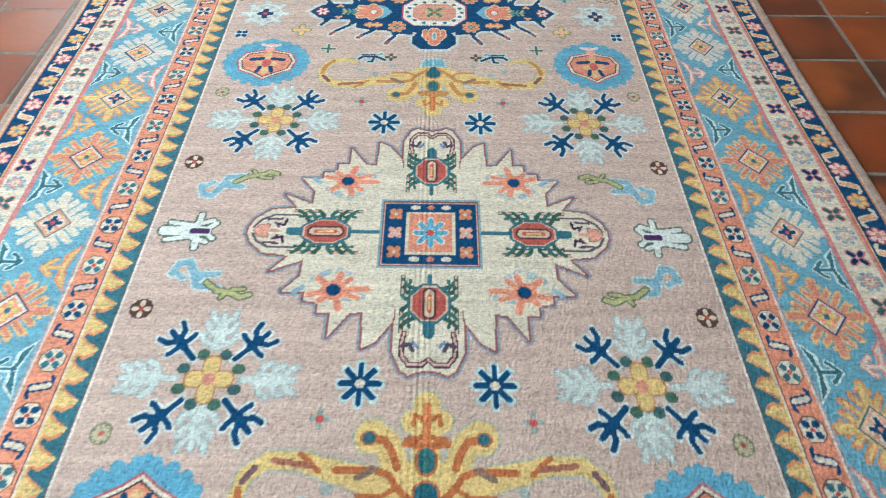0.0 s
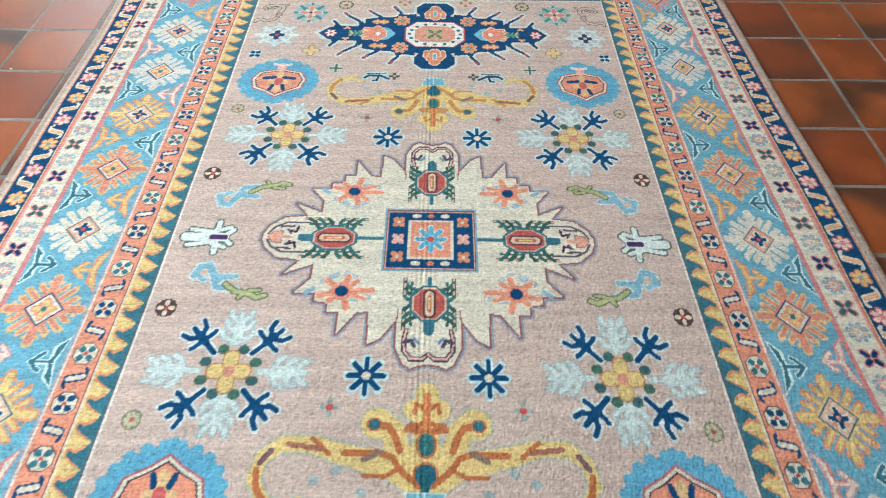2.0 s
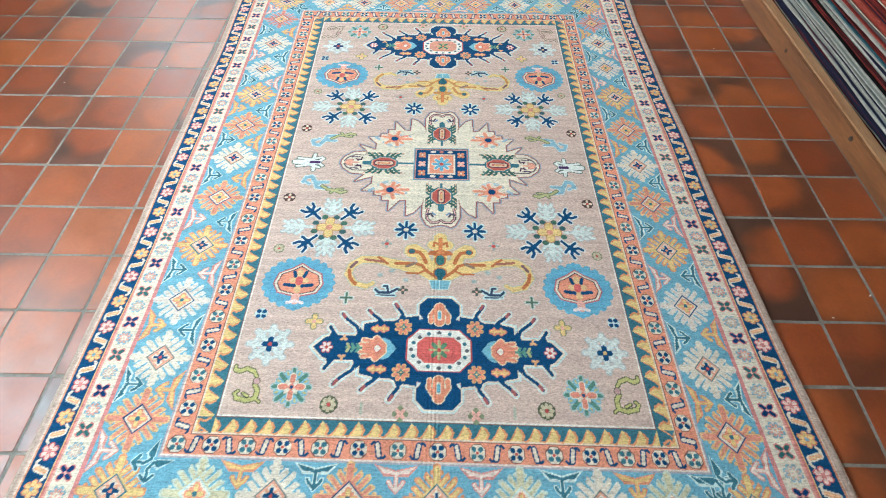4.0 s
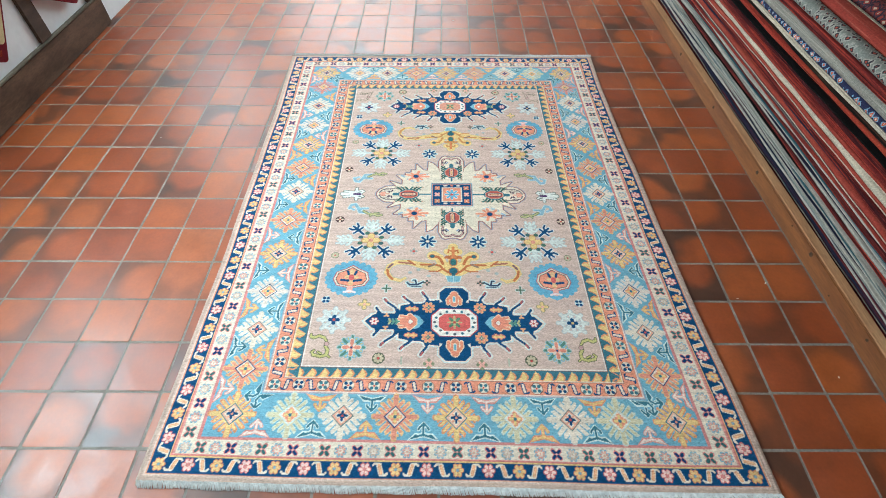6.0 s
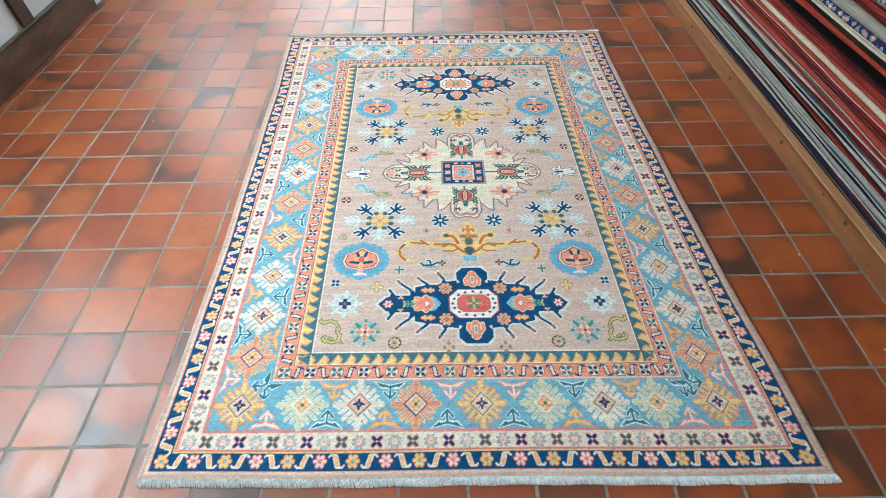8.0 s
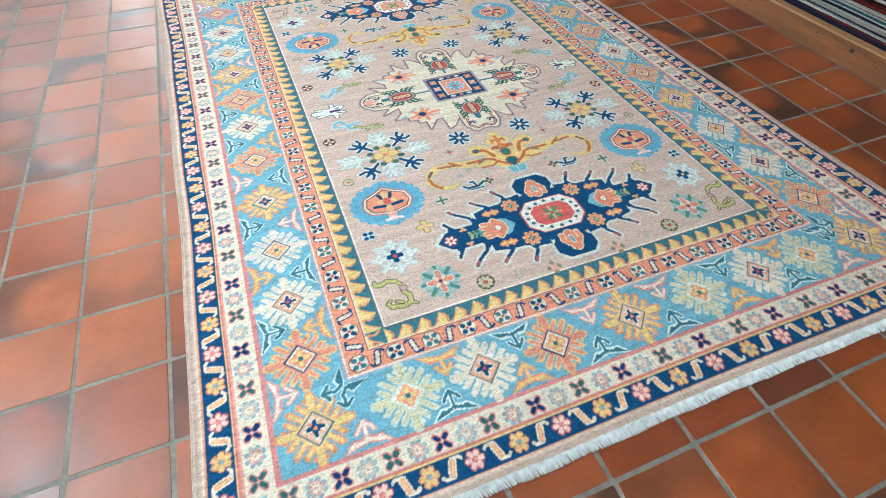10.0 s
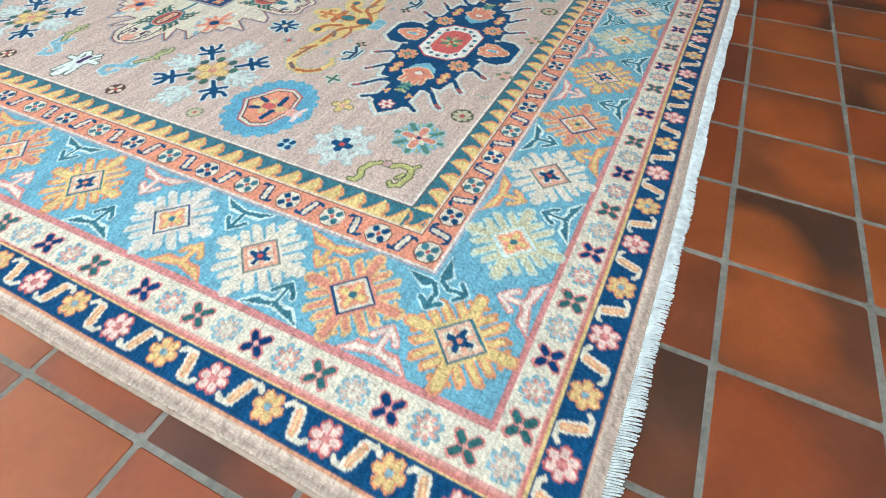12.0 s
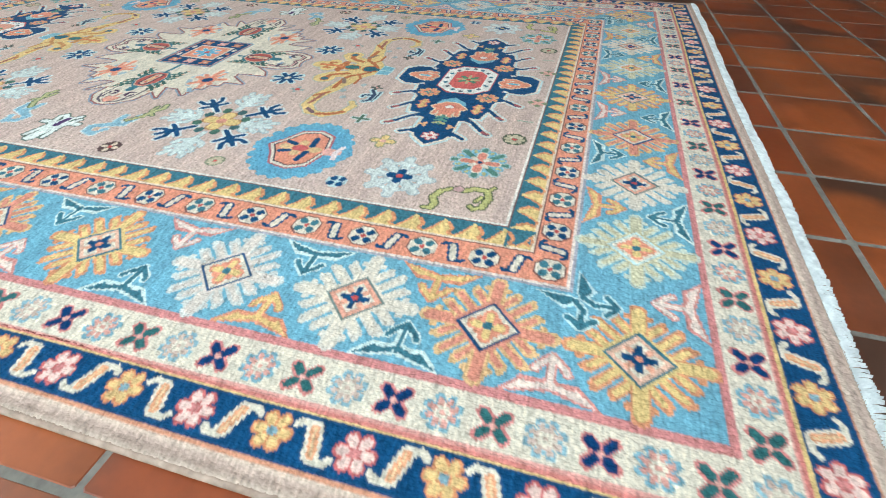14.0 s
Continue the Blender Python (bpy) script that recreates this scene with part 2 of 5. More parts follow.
TEAL, RED, BROWN, PALE, PLUM, TAN = (0.052, 0.160, 0.200), (0.52, 0.085, 0.075), (0.20, 0.085, 0.07), (0.50, 0.62, 0.60), (0.055, 0.018, 0.060), (0.50, 0.38, 0.30)
ROSE, MIST, OLIVE, LIME = (0.70, 0.36, 0.29), (0.22, 0.35, 0.40), (0.10, 0.11, 0.055), (0.48, 0.44, 0.17)


class Loom:
    """Lays dyes on the knots inside simple shapes, drawn in a motif's own metres."""

    def __init__(self):
        self.place = (0.0, 0.0, 1.0, 0.0, 0.0, 1.0)
        self.zone = None

    def at(self, x, y, turn=0, sx=1.0, sy=1.0):
        c, s = math.cos(radians(turn)), math.sin(radians(turn))
        self.place = (x, y, c * sx, -s * sy, s * sx, c * sy)
        return self

    def world(self, pts):
        x, y, a, b, c, d = self.place
        return [(x + a * p + b * q, y + c * p + d * q) for p, q in pts]

    def window(self, pts, grow):
        us, vs = [p[0] for p in pts], [p[1] for p in pts]
        i0, i1 = np.searchsorted(GU, (min(us) - grow, max(us) + grow))
        j0, j1 = np.searchsorted(GV, (min(vs) - grow, max(vs) + grow))
        return slice(j0, j1), slice(i0, i1), GU[None, i0:i1], GV[j0:j1, None]

    def lay(self, js, us, inside, dye):
        DYE[js, us][inside] = dye
        if self.zone is not None:
            ZONE[js, us][inside] = self.zone

    def poly(self, pts, dye, edge=None, wide=0.006):
        p = self.world(pts)
        if edge is not None:
            self.path(pts + pts[:1], wide, edge)
        js, us, U, V = self.window(p, 0)
        inside = np.zeros((V.shape[0], U.shape[1]), bool)
        for (x0, y0), (x1, y1) in zip(p, p[1:] + p[:1]):
            if y0 != y1:
                inside ^= ((y0 > V) != (y1 > V)) & (U < (x1 - x0) * (V - y0) / (y1 - y0) + x0)
        self.lay(js, us, inside, dye)
        return self

    def path(self, pts, wide, dye):
        p = self.world(pts)
        js, us, U, V = self.window(p, wide)
        inside = np.zeros((V.shape[0], U.shape[1]), bool)
        for (x0, y0), (x1, y1) in zip(p, p[1:]):
            dx, dy = x1 - x0, y1 - y0
            h = np.clip(((U - x0) * dx + (V - y0) * dy) / (dx * dx + dy * dy + 1e-12), 0, 1)
            inside |= (U - x0 - h * dx) ** 2 + (V - y0 - h * dy) ** 2 < wide * wide / 4
        self.lay(js, us, inside, dye)
        return self

    def oval(self, x, y, rx, ry, dye, edge=None, wide=0.006, n=14):
        return self.poly([(x + rx * math.cos(2 * math.pi * (k + 0.5) / n), y + ry * math.sin(2 * math.pi * (k + 0.5) / n)) for k in range(n)], dye, edge, wide)

    def petals(self, n, r0, r1, wide, dye, turn=0.0):
        for k in range(n):
            a = radians(turn + 360 * k / n)
            self.path([(r0 * math.cos(a), r0 * math.sin(a)), (r1 * math.cos(a), r1 * math.sin(a))], wide, dye)
        return self


loom = Loom()
AU, AV = np.abs(GU)[None, :] + 0 * GV[:, None], np.abs(GV)[:, None] + 0 * GU[None, :]


def inside_of(ring, less=0.0):
    return (AU < ring[0] - less) & (AV < ring[1] - less)


# ground dyes of the field and its frames, from the rim inwards
DYE[:] = TAN
DYE[inside_of(RIM, 0.006)] = (0.50, 0.362, 0.290)
DYE[inside_of(NAVY, -0.008)] = (0.62, 0.47, 0.37)
DYE[inside_of(NAVY, -0.003)] = (0.60, 0.27, 0.16)
DYE[inside_of(NAVY)] = DEEP
DYE[inside_of(IVORY, -0.004)] = GOLD
DYE[inside_of(IVORY)] = (0.58, 0.19, 0.16)
DYE[inside_of(IVORY, 0.004)] = (0.64, 0.30, 0.25)
DYE[inside_of(IVORY, 0.007)] = CREAM
DYE[inside_of(BLUE, -0.002)] = (0.58, 0.22, 0.20)
DYE[inside_of(BLUE, 0.007)] = SKY
DYE[inside_of(CORAL, -0.004)] = (0.36, 0.33, 0.36)
DYE[inside_of(CORAL)] = (0.68, 0.55, 0.46)
DYE[inside_of(CORAL, 0.005)] = ORANGE
DYE[inside_of(ZIG, -0.005)] = BROWN
DYE[inside_of(ZIG, -0.002)] = (0.70, 0.55, 0.40)
DYE[inside_of(ZIG, 0.003)] = GOLD
DYE[inside_of(FIELD, -0.007)] = BROWN
DYE[inside_of(FIELD, -0.004)] = (0.70, 0.64, 0.56)
DYE[inside_of(FIELD)] = PINK
for k, ring in enumerate((NAVY, IVORY, BLUE, CORAL, ZIG, FIELD)):
    ZONE[inside_of(ring)] = k + 1


def sides(ring_in, ring_out):
    """The four runs of a frame: middle line, length, and how a motif there is turned (its y looks outwards)."""
    mu, mv = (ring_in[0] + ring_out[0]) / 2, (ring_in[1] + ring_out[1]) / 2
    return (((0, -1), mv, mu, 180), ((0, 1), mv, mu, 0), ((-1, 0), mu, mv, 90), ((1, 0), mu, mv, -90))


def along(side, s):
    (dx, dy), mid, length, turn = side
    s += math.copysign(0.016, s) * math.sin(math.pi * abs(s) / length)    # spaced closer towards the corners
    return (dx * mid + (s if dy else 0), dy * mid + (s if dx else 0), turn)


# sawtooth frame: teal against the field, gold teeth with red crests
for (dx, dy), out, length, turn in (((0, -1), ZIG[1], ZIG[0], 180), ((0, 1), ZIG[1], ZIG[0], 0), ((-1, 0), ZIG[0], ZIG[1], 90), ((1, 0), ZIG[0], ZIG[1], -90)):
    inn = FIELD[1] if dy else FIELD[0]
    n = round(2 * length / 0.0447)
    step = 2 * length / n
    mid = inn + 0.004
    for k in range(n):
        s = -length + (k + 0.5) * step
        loom.at(dx * mid + (s if dy else 0), dy * mid + (s if dx else 0), turn)
        h = step / 2
        if abs(s) < (FIELD[0] if dy else FIELD[1]) + 0.035:
            wave = [(-h, 0.003), (h, 0.003), (h, 0.006), (h * 0.62, 0.013), (h * 0.22, 0.027), (h * 0.44, 0.037), (h * 0.02, 0.039), (-h * 0.34, 0.030), (-h * 0.72, 0.015), (-h, 0.006)]
            loom.path(wave[3:9], 0.0075, (0.66, 0.27, 0.13)).poly(wave, TEAL).path([(h * 0.60, 0.014), (h * 0.26, 0.026), (h * 0.42, 0.035)], 0.0050, (0.66, 0.27, 0.13))

# coral frame: eight-sided flowers and hooked scrolls in turn
def coral_flower(dark):
    loom.oval(0, 0, 0.021, 0.021, CREAM, BROWN, 0.004, 8)
    loom.petals(4, 0.011, 0.013, 0.0115, dark, 45).oval(0, 0, 0.004, 0.004, RED)


def coral_hook(sign):
    hooks = [[(-0.004 * sign, 0.0165), (-0.0135 * sign, 0.0175), (-0.0175 * sign, 0.0135)], [(0.004 * sign, -0.0165), (0.0135 * sign, -0.0175), (0.0175 * sign, -0.0135)]]
    body = [(-0.0026 * sign, 0.0125), (0.0026 * sign, -0.0125)]
    for hook in hooks:
        loom.path(hook, 0.0062, DEEP)
    loom.path(body, 0.0160, DEEP).path(body, 0.0090, CREAM)


for side in sides(ZIG, CORAL):
    n = 28 if side[0][1] else 44
    for k in range(n + 1):
        s = -side[2] + 2 * side[2] * k / n
        if k in (0, n) and side[0][0]:
            continue
        loom.at(*along(side, s))
        if k % 2 == 0:
            coral_flower(DEEP if k % 4 else TEAL)
        else:
            coral_hook(1 if (k // 2) % 2 else -1)

# ivory frame: ringed rosettes and crossed petals
for side in sides(BLUE, IVORY):
    n = 34 if side[0][1] else 48
    for k in range(n + 1):
        if k in (0, n) and side[0][0]:
            continue
        loom.at(*along(side, -side[2] + 2 * side[2] * k / n))
        if k % 2 == 0:
            tone, core = ((0.20, 0.36, 0.42), (0.62, 0.30, 0.24)) if (k // 2) % 2 else ((0.24, 0.38, 0.43), (0.56, 0.40, 0.32))
            loom.petals(8, 0.0135, 0.0165, 0.0100, tone, 22.5).petals(8, 0.010, 0.0135, 0.0062, core, 22.5).oval(0, 0, 0.0072, 0.0072, CREAM).oval(0, 0, 0.0030, 0.0030, core)
        else:
            tone = (0.006, 0.040, 0.125) if (k // 2) % 2 else (0.035, 0.125, 0.125)
            loom.petals(4, 0.007, 0.0165, 0.0140, (0.60, 0.20, 0.18), 45).petals(4, 0.0080, 0.0155, 0.0098, tone, 45).oval(0, 0, 0.0036, 0.0036, ROSE)

# navy frame: six-petalled flowers and S scrolls
for side in sides(IVORY, NAVY):
    n = 40 if side[0][1] else 60
    for k in range(n + 1):
        if k in (0, n) and side[0][0]:
            continue
        loom.at(*along(side, -side[2] + 2 * side[2] * k / n))
        if k % 2 == 0:
            warm = (k // 2) % 2 == 0
            loom.petals(6, 0.010, 0.0135, 0.0150, (0.55, 0.13, 0.12) if not warm else (0.62, 0.24, 0.11)).petals(6, 0.0105, 0.0135, 0.0100, (0.76, 0.52, 0.44) if not warm else (0.69, 0.46, 0.20)).oval(0, 0, 0.0050, 0.0050, MIST if warm else (0.60, 0.22, 0.20))
        else:
            t = 1 if (k // 2) % 2 else -1
            body = [(-0.0035 * t, 0.0115), (-0.0018 * t, 0.0050), (0.0018 * t, -0.0050), (0.0035 * t, -0.0115)]
            for f in (-1, 1):
                loom.path([(0.003 * t * f, -0.0165 * f), (0.0165 * t * f, -0.0175 * f), (0.0225 * t * f, -0.0120 * f)], 0.0066, CREAM)
            loom.path(body, 0.0160, CREAM).path(body, 0.0090, (0.72, 0.32, 0.17)).path(body, 0.0026, (0.74, 0.50, 0.28))


# blue frame: rayed stars with a lozenge heart, and anchor leaves between them
def star(rays, tips, rim, heart, core):
    x, y, turn = loom.spot
    for q in range(4):
        loom.at(x, y, 45 + 90 * q, 0.84, 0.84)
        for o, far in ((-0.0215, 0.070), (0.0, 0.080), (0.0215, 0.070)):
            b = 0.004 if o > 0 else -0.003
            loom.path([(o, 0.036), (o + b * 0.4, far - 0.006)], 0.0146, tips)
            loom.path([(o + b * 0.4, far - 0.010), (o + b * 1.6, far)], 0.0085, tips)
            loom.path([(o, 0.036), (o + b * 0.4, far - 0.009)], 0.0074, rays)
        loom.path([(0.034, 0.034), (0.060, 0.060)], 0.0210, tips).path([(0.041, 0.062), (0.062, 0.041)], 0.0095, tips).path([(0.034, 0.034), (0.058, 0.058)], 0.0145, rays)
    loom.at(x, y, 45, 0.90, 0.90)
    sq = [(-0.030, -0.030), (0.030, -0.030), (0.030, 0.030), (-0.030, 0.030)]
    loom.poly([(p * 1.16, q * 1.16) for p, q in sq], rays).poly(sq, rim).poly([(p * 0.88, q * 0.88) for p, q in sq], heart).poly([(p * 0.68, q * 0.68) for p, q in sq], core[3])
    if core[1] is ORANGE:
        loom.at(x, y, 0).petals(4, 0.010, 0.017, 0.0160, ORANGE, 0).petals(4, 0.006, 0.013, 0.0110, ORANGE, 45).petals(4, 0.009, 0.016, 0.0095, core[0], 0).oval(0, 0, 0.006, 0.006, core[2])
    else:
        loom.at(x, y, 0).petals(4, 0.012, 0.0165, 0.0075, (0.68, 0.33, 0.22), 45).petals(4, 0.006, 0.0145, 0.0085, core[0], 0).petals(4, 0.004, 0.0085, 0.0050, core[1], 45).oval(0, 0, 0.0045, 0.0045, core[2])


STARS = {
    "y": (GOLD, (0.66, 0.28, 0.14), TEAL, (0.70, 0.42, 0.30), (DEEP, DEEP, ORANGE, CREAM)),
    "r": ((0.64, 0.25, 0.17), (0.68, 0.42, 0.20), DEEP, CREAM, (GOLD, ORANGE, TEAL, CREAM)),
    "w": ((0.68, 0.585, 0.46), (0.64, 0.57, 0.47), (0.16, 0.20, 0.18), (0.70, 0.33, 0.23), (DEEP, DEEP, RED, CREAM)),
    "p": ((0.65, 0.55, 0.46), (0.58, 0.56, 0.50), DEEP, CREAM, (GOLD, ORANGE, TEAL, CREAM)),
    "b": ((0.56, 0.50, 0.32), (0.52, 0.55, 0.45), PALE, CREAM, (GOLD, ORANGE, TEAL, CREAM)),
    "k": ((0.62, 0.22, 0.17), (0.40, 0.40, 0.42), BROWN, CREAM, (GOLD, ORANGE, TEAL, CREAM)),
}


def anchor(tone, edge):
    """Two spread leaves on a line, a stem and an arrow tip."""
    for dye, grow in ((edge, 0.0048), (tone, 0.0)):
        for s in (-1, 1):
            loom.poly([(s * (0.047 + 1.4 * grow), -grow * 0.7), (s * (0.004 - grow * 0.4), 0.012 - grow * 0.8), (s * (0.002 - grow * 0.3), 0.020 + grow), (s * 0.016, 0.016 + 1.2 * grow), (s * (0.028 + 0.3 * grow), 0.017 + 1.2 * grow)], dye)
        loom.path([(0, 0.014), (0, 0.050)], 0.0062 + grow, dye)
        loom.path([(-0.017, 0.034), (-0.013, 0.041), (-0.005, 0.048), (0, 0.054), (0.005, 0.048), (0.013, 0.041), (0.017, 0.034)], 0.0066 + grow, dye)


ANCHORS = {"t": (TEAL, (0.60, 0.68, 0.62)), "o": ((0.69, 0.45, 0.18), (0.66, 0.26, 0.15)), "i": ((0.73, 0.57, 0.47), (0.62, 0.25, 0.21))}
mid_u, mid_v = 0.753, 1.110
ROW_NEAR = [-mid_u, -0.560, -0.385, -0.208, -0.001, 0.199, 0.388, 0.558, mid_u]
ROW_FAR = [-mid_u, -0.557, -0.390, -0.210, -0.020, 0.162, 0.364, 0.550, mid_u]
for end, row, kinds, inner, outer in ((-1, ROW_NEAR, "ybwrybwby", "-otiitot", "itottoti"), (1, ROW_FAR, "ypwryrwby", "-otiito-", "itottoti")):
    for s, k in zip(row, kinds):
        loom.spot = (s, end * mid_v, 0)
        star(*STARS[k])
    for a, b, p, q in zip(row, row[1:], inner, outer):
        m = (a + b) / 2
        loom.at(m + 0.006, end * (CORAL[1] + 0.008), 0 if end > 0 else 180)
        if p in ANCHORS:
            anchor(*ANCHORS[p])
        loom.at(m - 0.006, end * (BLUE[1] - 0.010), 180 if end > 0 else 0)
        anchor(*ANCHORS[q])
ROW_LEFT = [-0.946, -0.782, -0.602, -0.400, -0.194, 0.003, 0.184, 0.377, 0.556, 0.747, 0.950]
ROW_RIGHT = [-0.947, -0.770, -0.578, -0.377, -0.180, 0.006, 0.198, 0.404, 0.605, 0.790, 0.957]
for end, row, kinds, inner, outer in ((-1, ROW_LEFT, "rwpyrwrypwk", "-otitootito-", "itotittotiti"), (1, ROW_RIGHT, "rwpyrwrypwk", "-otitootito-", "itotittotiti")):
    for s, k in zip(row, kinds):
        loom.spot = (end * mid_u, s, 0)
        star(*STARS[k])
    cuts = [-mid_v] + row + [mid_v]
    for a, b, p, q in zip(cuts, cuts[1:], inner, outer):
        m = (a + b) / 2
        if p in ANCHORS:
            loom.at(end * (CORAL[0] + 0.008), m - 0.006, -90 * end)
            anchor(*ANCHORS[p])
        loom.at(end * (BLUE[0] - 0.010), m + 0.006, 90 * end)
        anchor(*ANCHORS[q])
for sx in (-1, 1):                                # crossed teal leaves at the inner corners
    for sy in (-1, 1):
        loom.at(sx * (CORAL[0] + 0.010), sy * (CORAL[1] + 0.010), 0, 0.80 * sx, 0.80 * sy)
        for dye, grow in ((PALE, 0.0055), (TEAL, 0.0)):
            g = 1.2 * grow
            loom.poly([(-0.056 - g, 0.002 - g / 2), (-0.006, 0.002 - g / 2), (-0.004, 0.012 + g), (-0.018, 0.022 + g)], dye).poly([(0.002 - g / 2, -0.056 - g), (0.002 - g / 2, -0.006), (0.012 + g, -0.004), (0.022 + g, -0.018)], dye)
            loom.path([(-0.002, 0.008), (0.010, 0.026), (0.008, 0.056)], 0.0066 + grow, dye).path([(0.008, -0.002), (0.026, 0.010), (0.056, 0.008)], 0.0066 + grow, dye)
            loom.path([(-0.010, 0.044), (0.008, 0.060), (0.026, 0.044)], 0.0066 + grow, dye).path([(0.044, -0.010), (0.060, 0.008), (0.044, 0.026)], 0.0080 + grow, dye)


# ---- motifs of the field ----
def centre_medallion():
    cy = -0.008
    side = [(-0.01, -0.01), (0.366, -0.01), (0.366, 0.006), (0.357, 0.028), (0.328, 0.053), (0.276, 0.059), (0.307, 0.094), (0.246, 0.068), (0.246, 0.103), (0.277, 0.138), (0.234, 0.138),
            (0.233, 0.157), (0.206, 0.158), (0.206, 0.180), (0.181, 0.180), (0.181, 0.228), (0.146, 0.181), (0.060, 0.170), (-0.01, 0.150)]
    ray = [(0.062, 0.165), (0.066, 0.196), (0.096, 0.236), (0.119, 0.248), (0.121, 0.176)]
    lobe = [(-0.005, 0.12), (-0.005, 0.284), (0.018, 0.288), (0.034, 0.294), (0.048, 0.286), (0.064, 0.252), (0.064, 0.208), (0.058, 0.14)]
    for dye, wide in (((0.26, 0.31, 0.36), 0.0165), ((0.30, 0.11, 0.10), 0.0085)):
        for sx in (-1, 1):
            for sy in (-1, 1):
                loom.at(0, cy, 0, sx, sy)
                for shape in (side, ray, lobe):
                    loom.path(shape, wide, dye)
    for sx in (-1, 1):
        for sy in (-1, 1):
            loom.at(0, cy, 0, sx, sy)
            for shape in (side, ray, lobe):
                loom.poly(shape, CREAM)
    for sx in (-1, 1):
        for sy in (-1, 1):                        # coral corner sprays with pale blue leaves
            loom.at(sx * 0.181, cy + sy * 0.133, 0, 1.12 * sx, 1.12 * sy)
            loom.path([(-0.050, 0.012), (-0.020, 0.016)], 0.012, (0.36, 0.44, 0.46)).path([(0.012, -0.034), (0.036, -0.020)], 0.013, (0.36, 0.44, 0.46)).path([(-0.006, -0.040), (-0.030, -0.026)], 0.011, (0.40, 0.48, 0.50)).path([(0.052, -0.004), (0.064, 0.004)], 0.010, (0.30, 0.42, 0.50))
            for dye, g in (((0.74, 0.50, 0.38), 0.005), (ORANGE, 0.0)):
                loom.path([(-0.056, -0.002), (0.0, 0.0), (0.040, 0.010)], 0.011 + g, dye).path([(-0.010, -0.030), (-0.002, 0.0), (-0.012, 0.034)], 0.013 + g, dye).path([(0.020, 0.020), (0.0, 0.0), (0.028, -0.022)], 0.012 + g, dye)
                loom.path([(-0.028, -0.022), (-0.006, -0.004)], 0.010 + g, dye).path([(-0.042, 0.014), (-0.012, 0.006)], 0.009 + g, dye)
            loom.oval(0, 0.0, 0.021, 0.019, ORANGE).oval(0, 0.0, 0.0125, 0.0110, DEEP, (0.62, 0.16, 0.12), 0.004, 8)
    for sx in (-1, 1):                            # beaked ends of the four arms
        loom.at(sx * 0.315, cy, 0, sx, 1)
        for sy in (-1, 1):
            loom.path([(-0.046, 0.040 * sy), (0.004, 0.040 * sy), (0.030, 0.026 * sy), (0.041, 0.008 * sy)], 0.0052, (0.12, 0.09, 0.11)).path([(-0.012, 0.030 * sy), (0.016, 0.028 * sy)], 0.0050, (0.10, 0.06, 0.10))
            loom.path([(-0.022, 0.028 * sy), (-0.018, 0.014 * sy), (-0.004, 0.018 * sy)], 0.0058, PLUM).path([(0.000, 0.020 * sy), (-0.008, 0.010 * sy)], 0.0050, (0.12, 0.06, 0.09))
        loom.poly([(0.010, -0.016), (0.030, -0.013), (0.040, 0), (0.030, 0.013), (0.010, 0.016), (0.014, 0.0)], (0.68, 0.31, 0.22), (0.30, 0.12, 0.12), 0.004).path([(-0.008, 0), (0.018, 0)], 0.0075, (0.66, 0.33, 0.25))
    for sy in (-1, 1):
        loom.at(0, cy + sy * 0.240, 0, 1, sy)
        for sx in (-1, 1):
            curl = [(0.0, 0.026), (0.012 * sx, 0.036), (0.034 * sx, 0.036), (0.047 * sx, 0.020), (0.048 * sx, -0.004), (0.044 * sx, -0.022)]
            loom.path(curl, 0.0105, (0.085, 0.050, 0.060)).path(curl, 0.0042, (0.66, 0.38, 0.34))
            loom.path([(0.047 * sx, 0.002), (0.034 * sx, -0.002), (0.028 * sx, 0.010)], 0.0075, (0.09, 0.07, 0.10)).path([(0.028 * sx, -0.006), (0.020 * sx, 0.004)], 0.006, (0.16, 0.24, 0.36))
    for turn, reach in ((0, 0.212), (180, 0.212), (90, 0.164), (270, 0.158)):   # crab palmettes
        c, s = math.cos(radians(turn)), math.sin(radians(turn))
        loom.at(c * reach, cy + s * reach, turn)
        lng = 0.048 if turn % 180 == 0 else 0.038
        for k in range(6):
            o = -lng * 0.95 + 1.9 * lng * k / 5
            lean = 0.010 if o > 0 else -0.010
            green = (0.045, 0.105, 0.085) if k % 2 else (0.060, 0.150, 0.130)
            for sy in (-1, 1):
                loom.path([(o * 0.80, 0.024 * sy), (o * 1.02, 0.042 * sy), (o * 1.12 + lean * 0.6, 0.050 * sy), (o * 1.12 + lean * 1.6, 0.051 * sy)], 0.0088, green).path([(o * 0.95 + lean * 0.2, 0.038 * sy), (o * 0.95 + lean * 1.4, 0.036 * sy)], 0.0058, green).path([(o * 1.14 + lean * 1.3, 0.0515 * sy), (o * 1.14 + lean * 1.9, 0.0515 * sy)], 0.0045, (0.66, 0.40, 0.28))
        loom.path([(-reach + 0.10, 0), (-lng, 0)], 0.009, TEAL).path([(lng, 0), (lng + 0.022, 0)], 0.020, TEAL)
        fat = 0.0 if turn % 180 == 0 else 0.006
        loom.oval(0, 0, lng + 0.006, 0.036 + fat, TEAL, None, 0, 10).oval(0, 0, lng + 0.001, 0.031 + fat, (0.62, 0.40, 0.28), None, 0, 8).oval(0, 0, lng - 0.002, 0.028 + fat, (0.46, 0.10, 0.080), None, 0, 8).path([(-lng * 0.5, 0), (lng * 0.5, 0)], 0.028, (0.10, 0.05, 0.06))
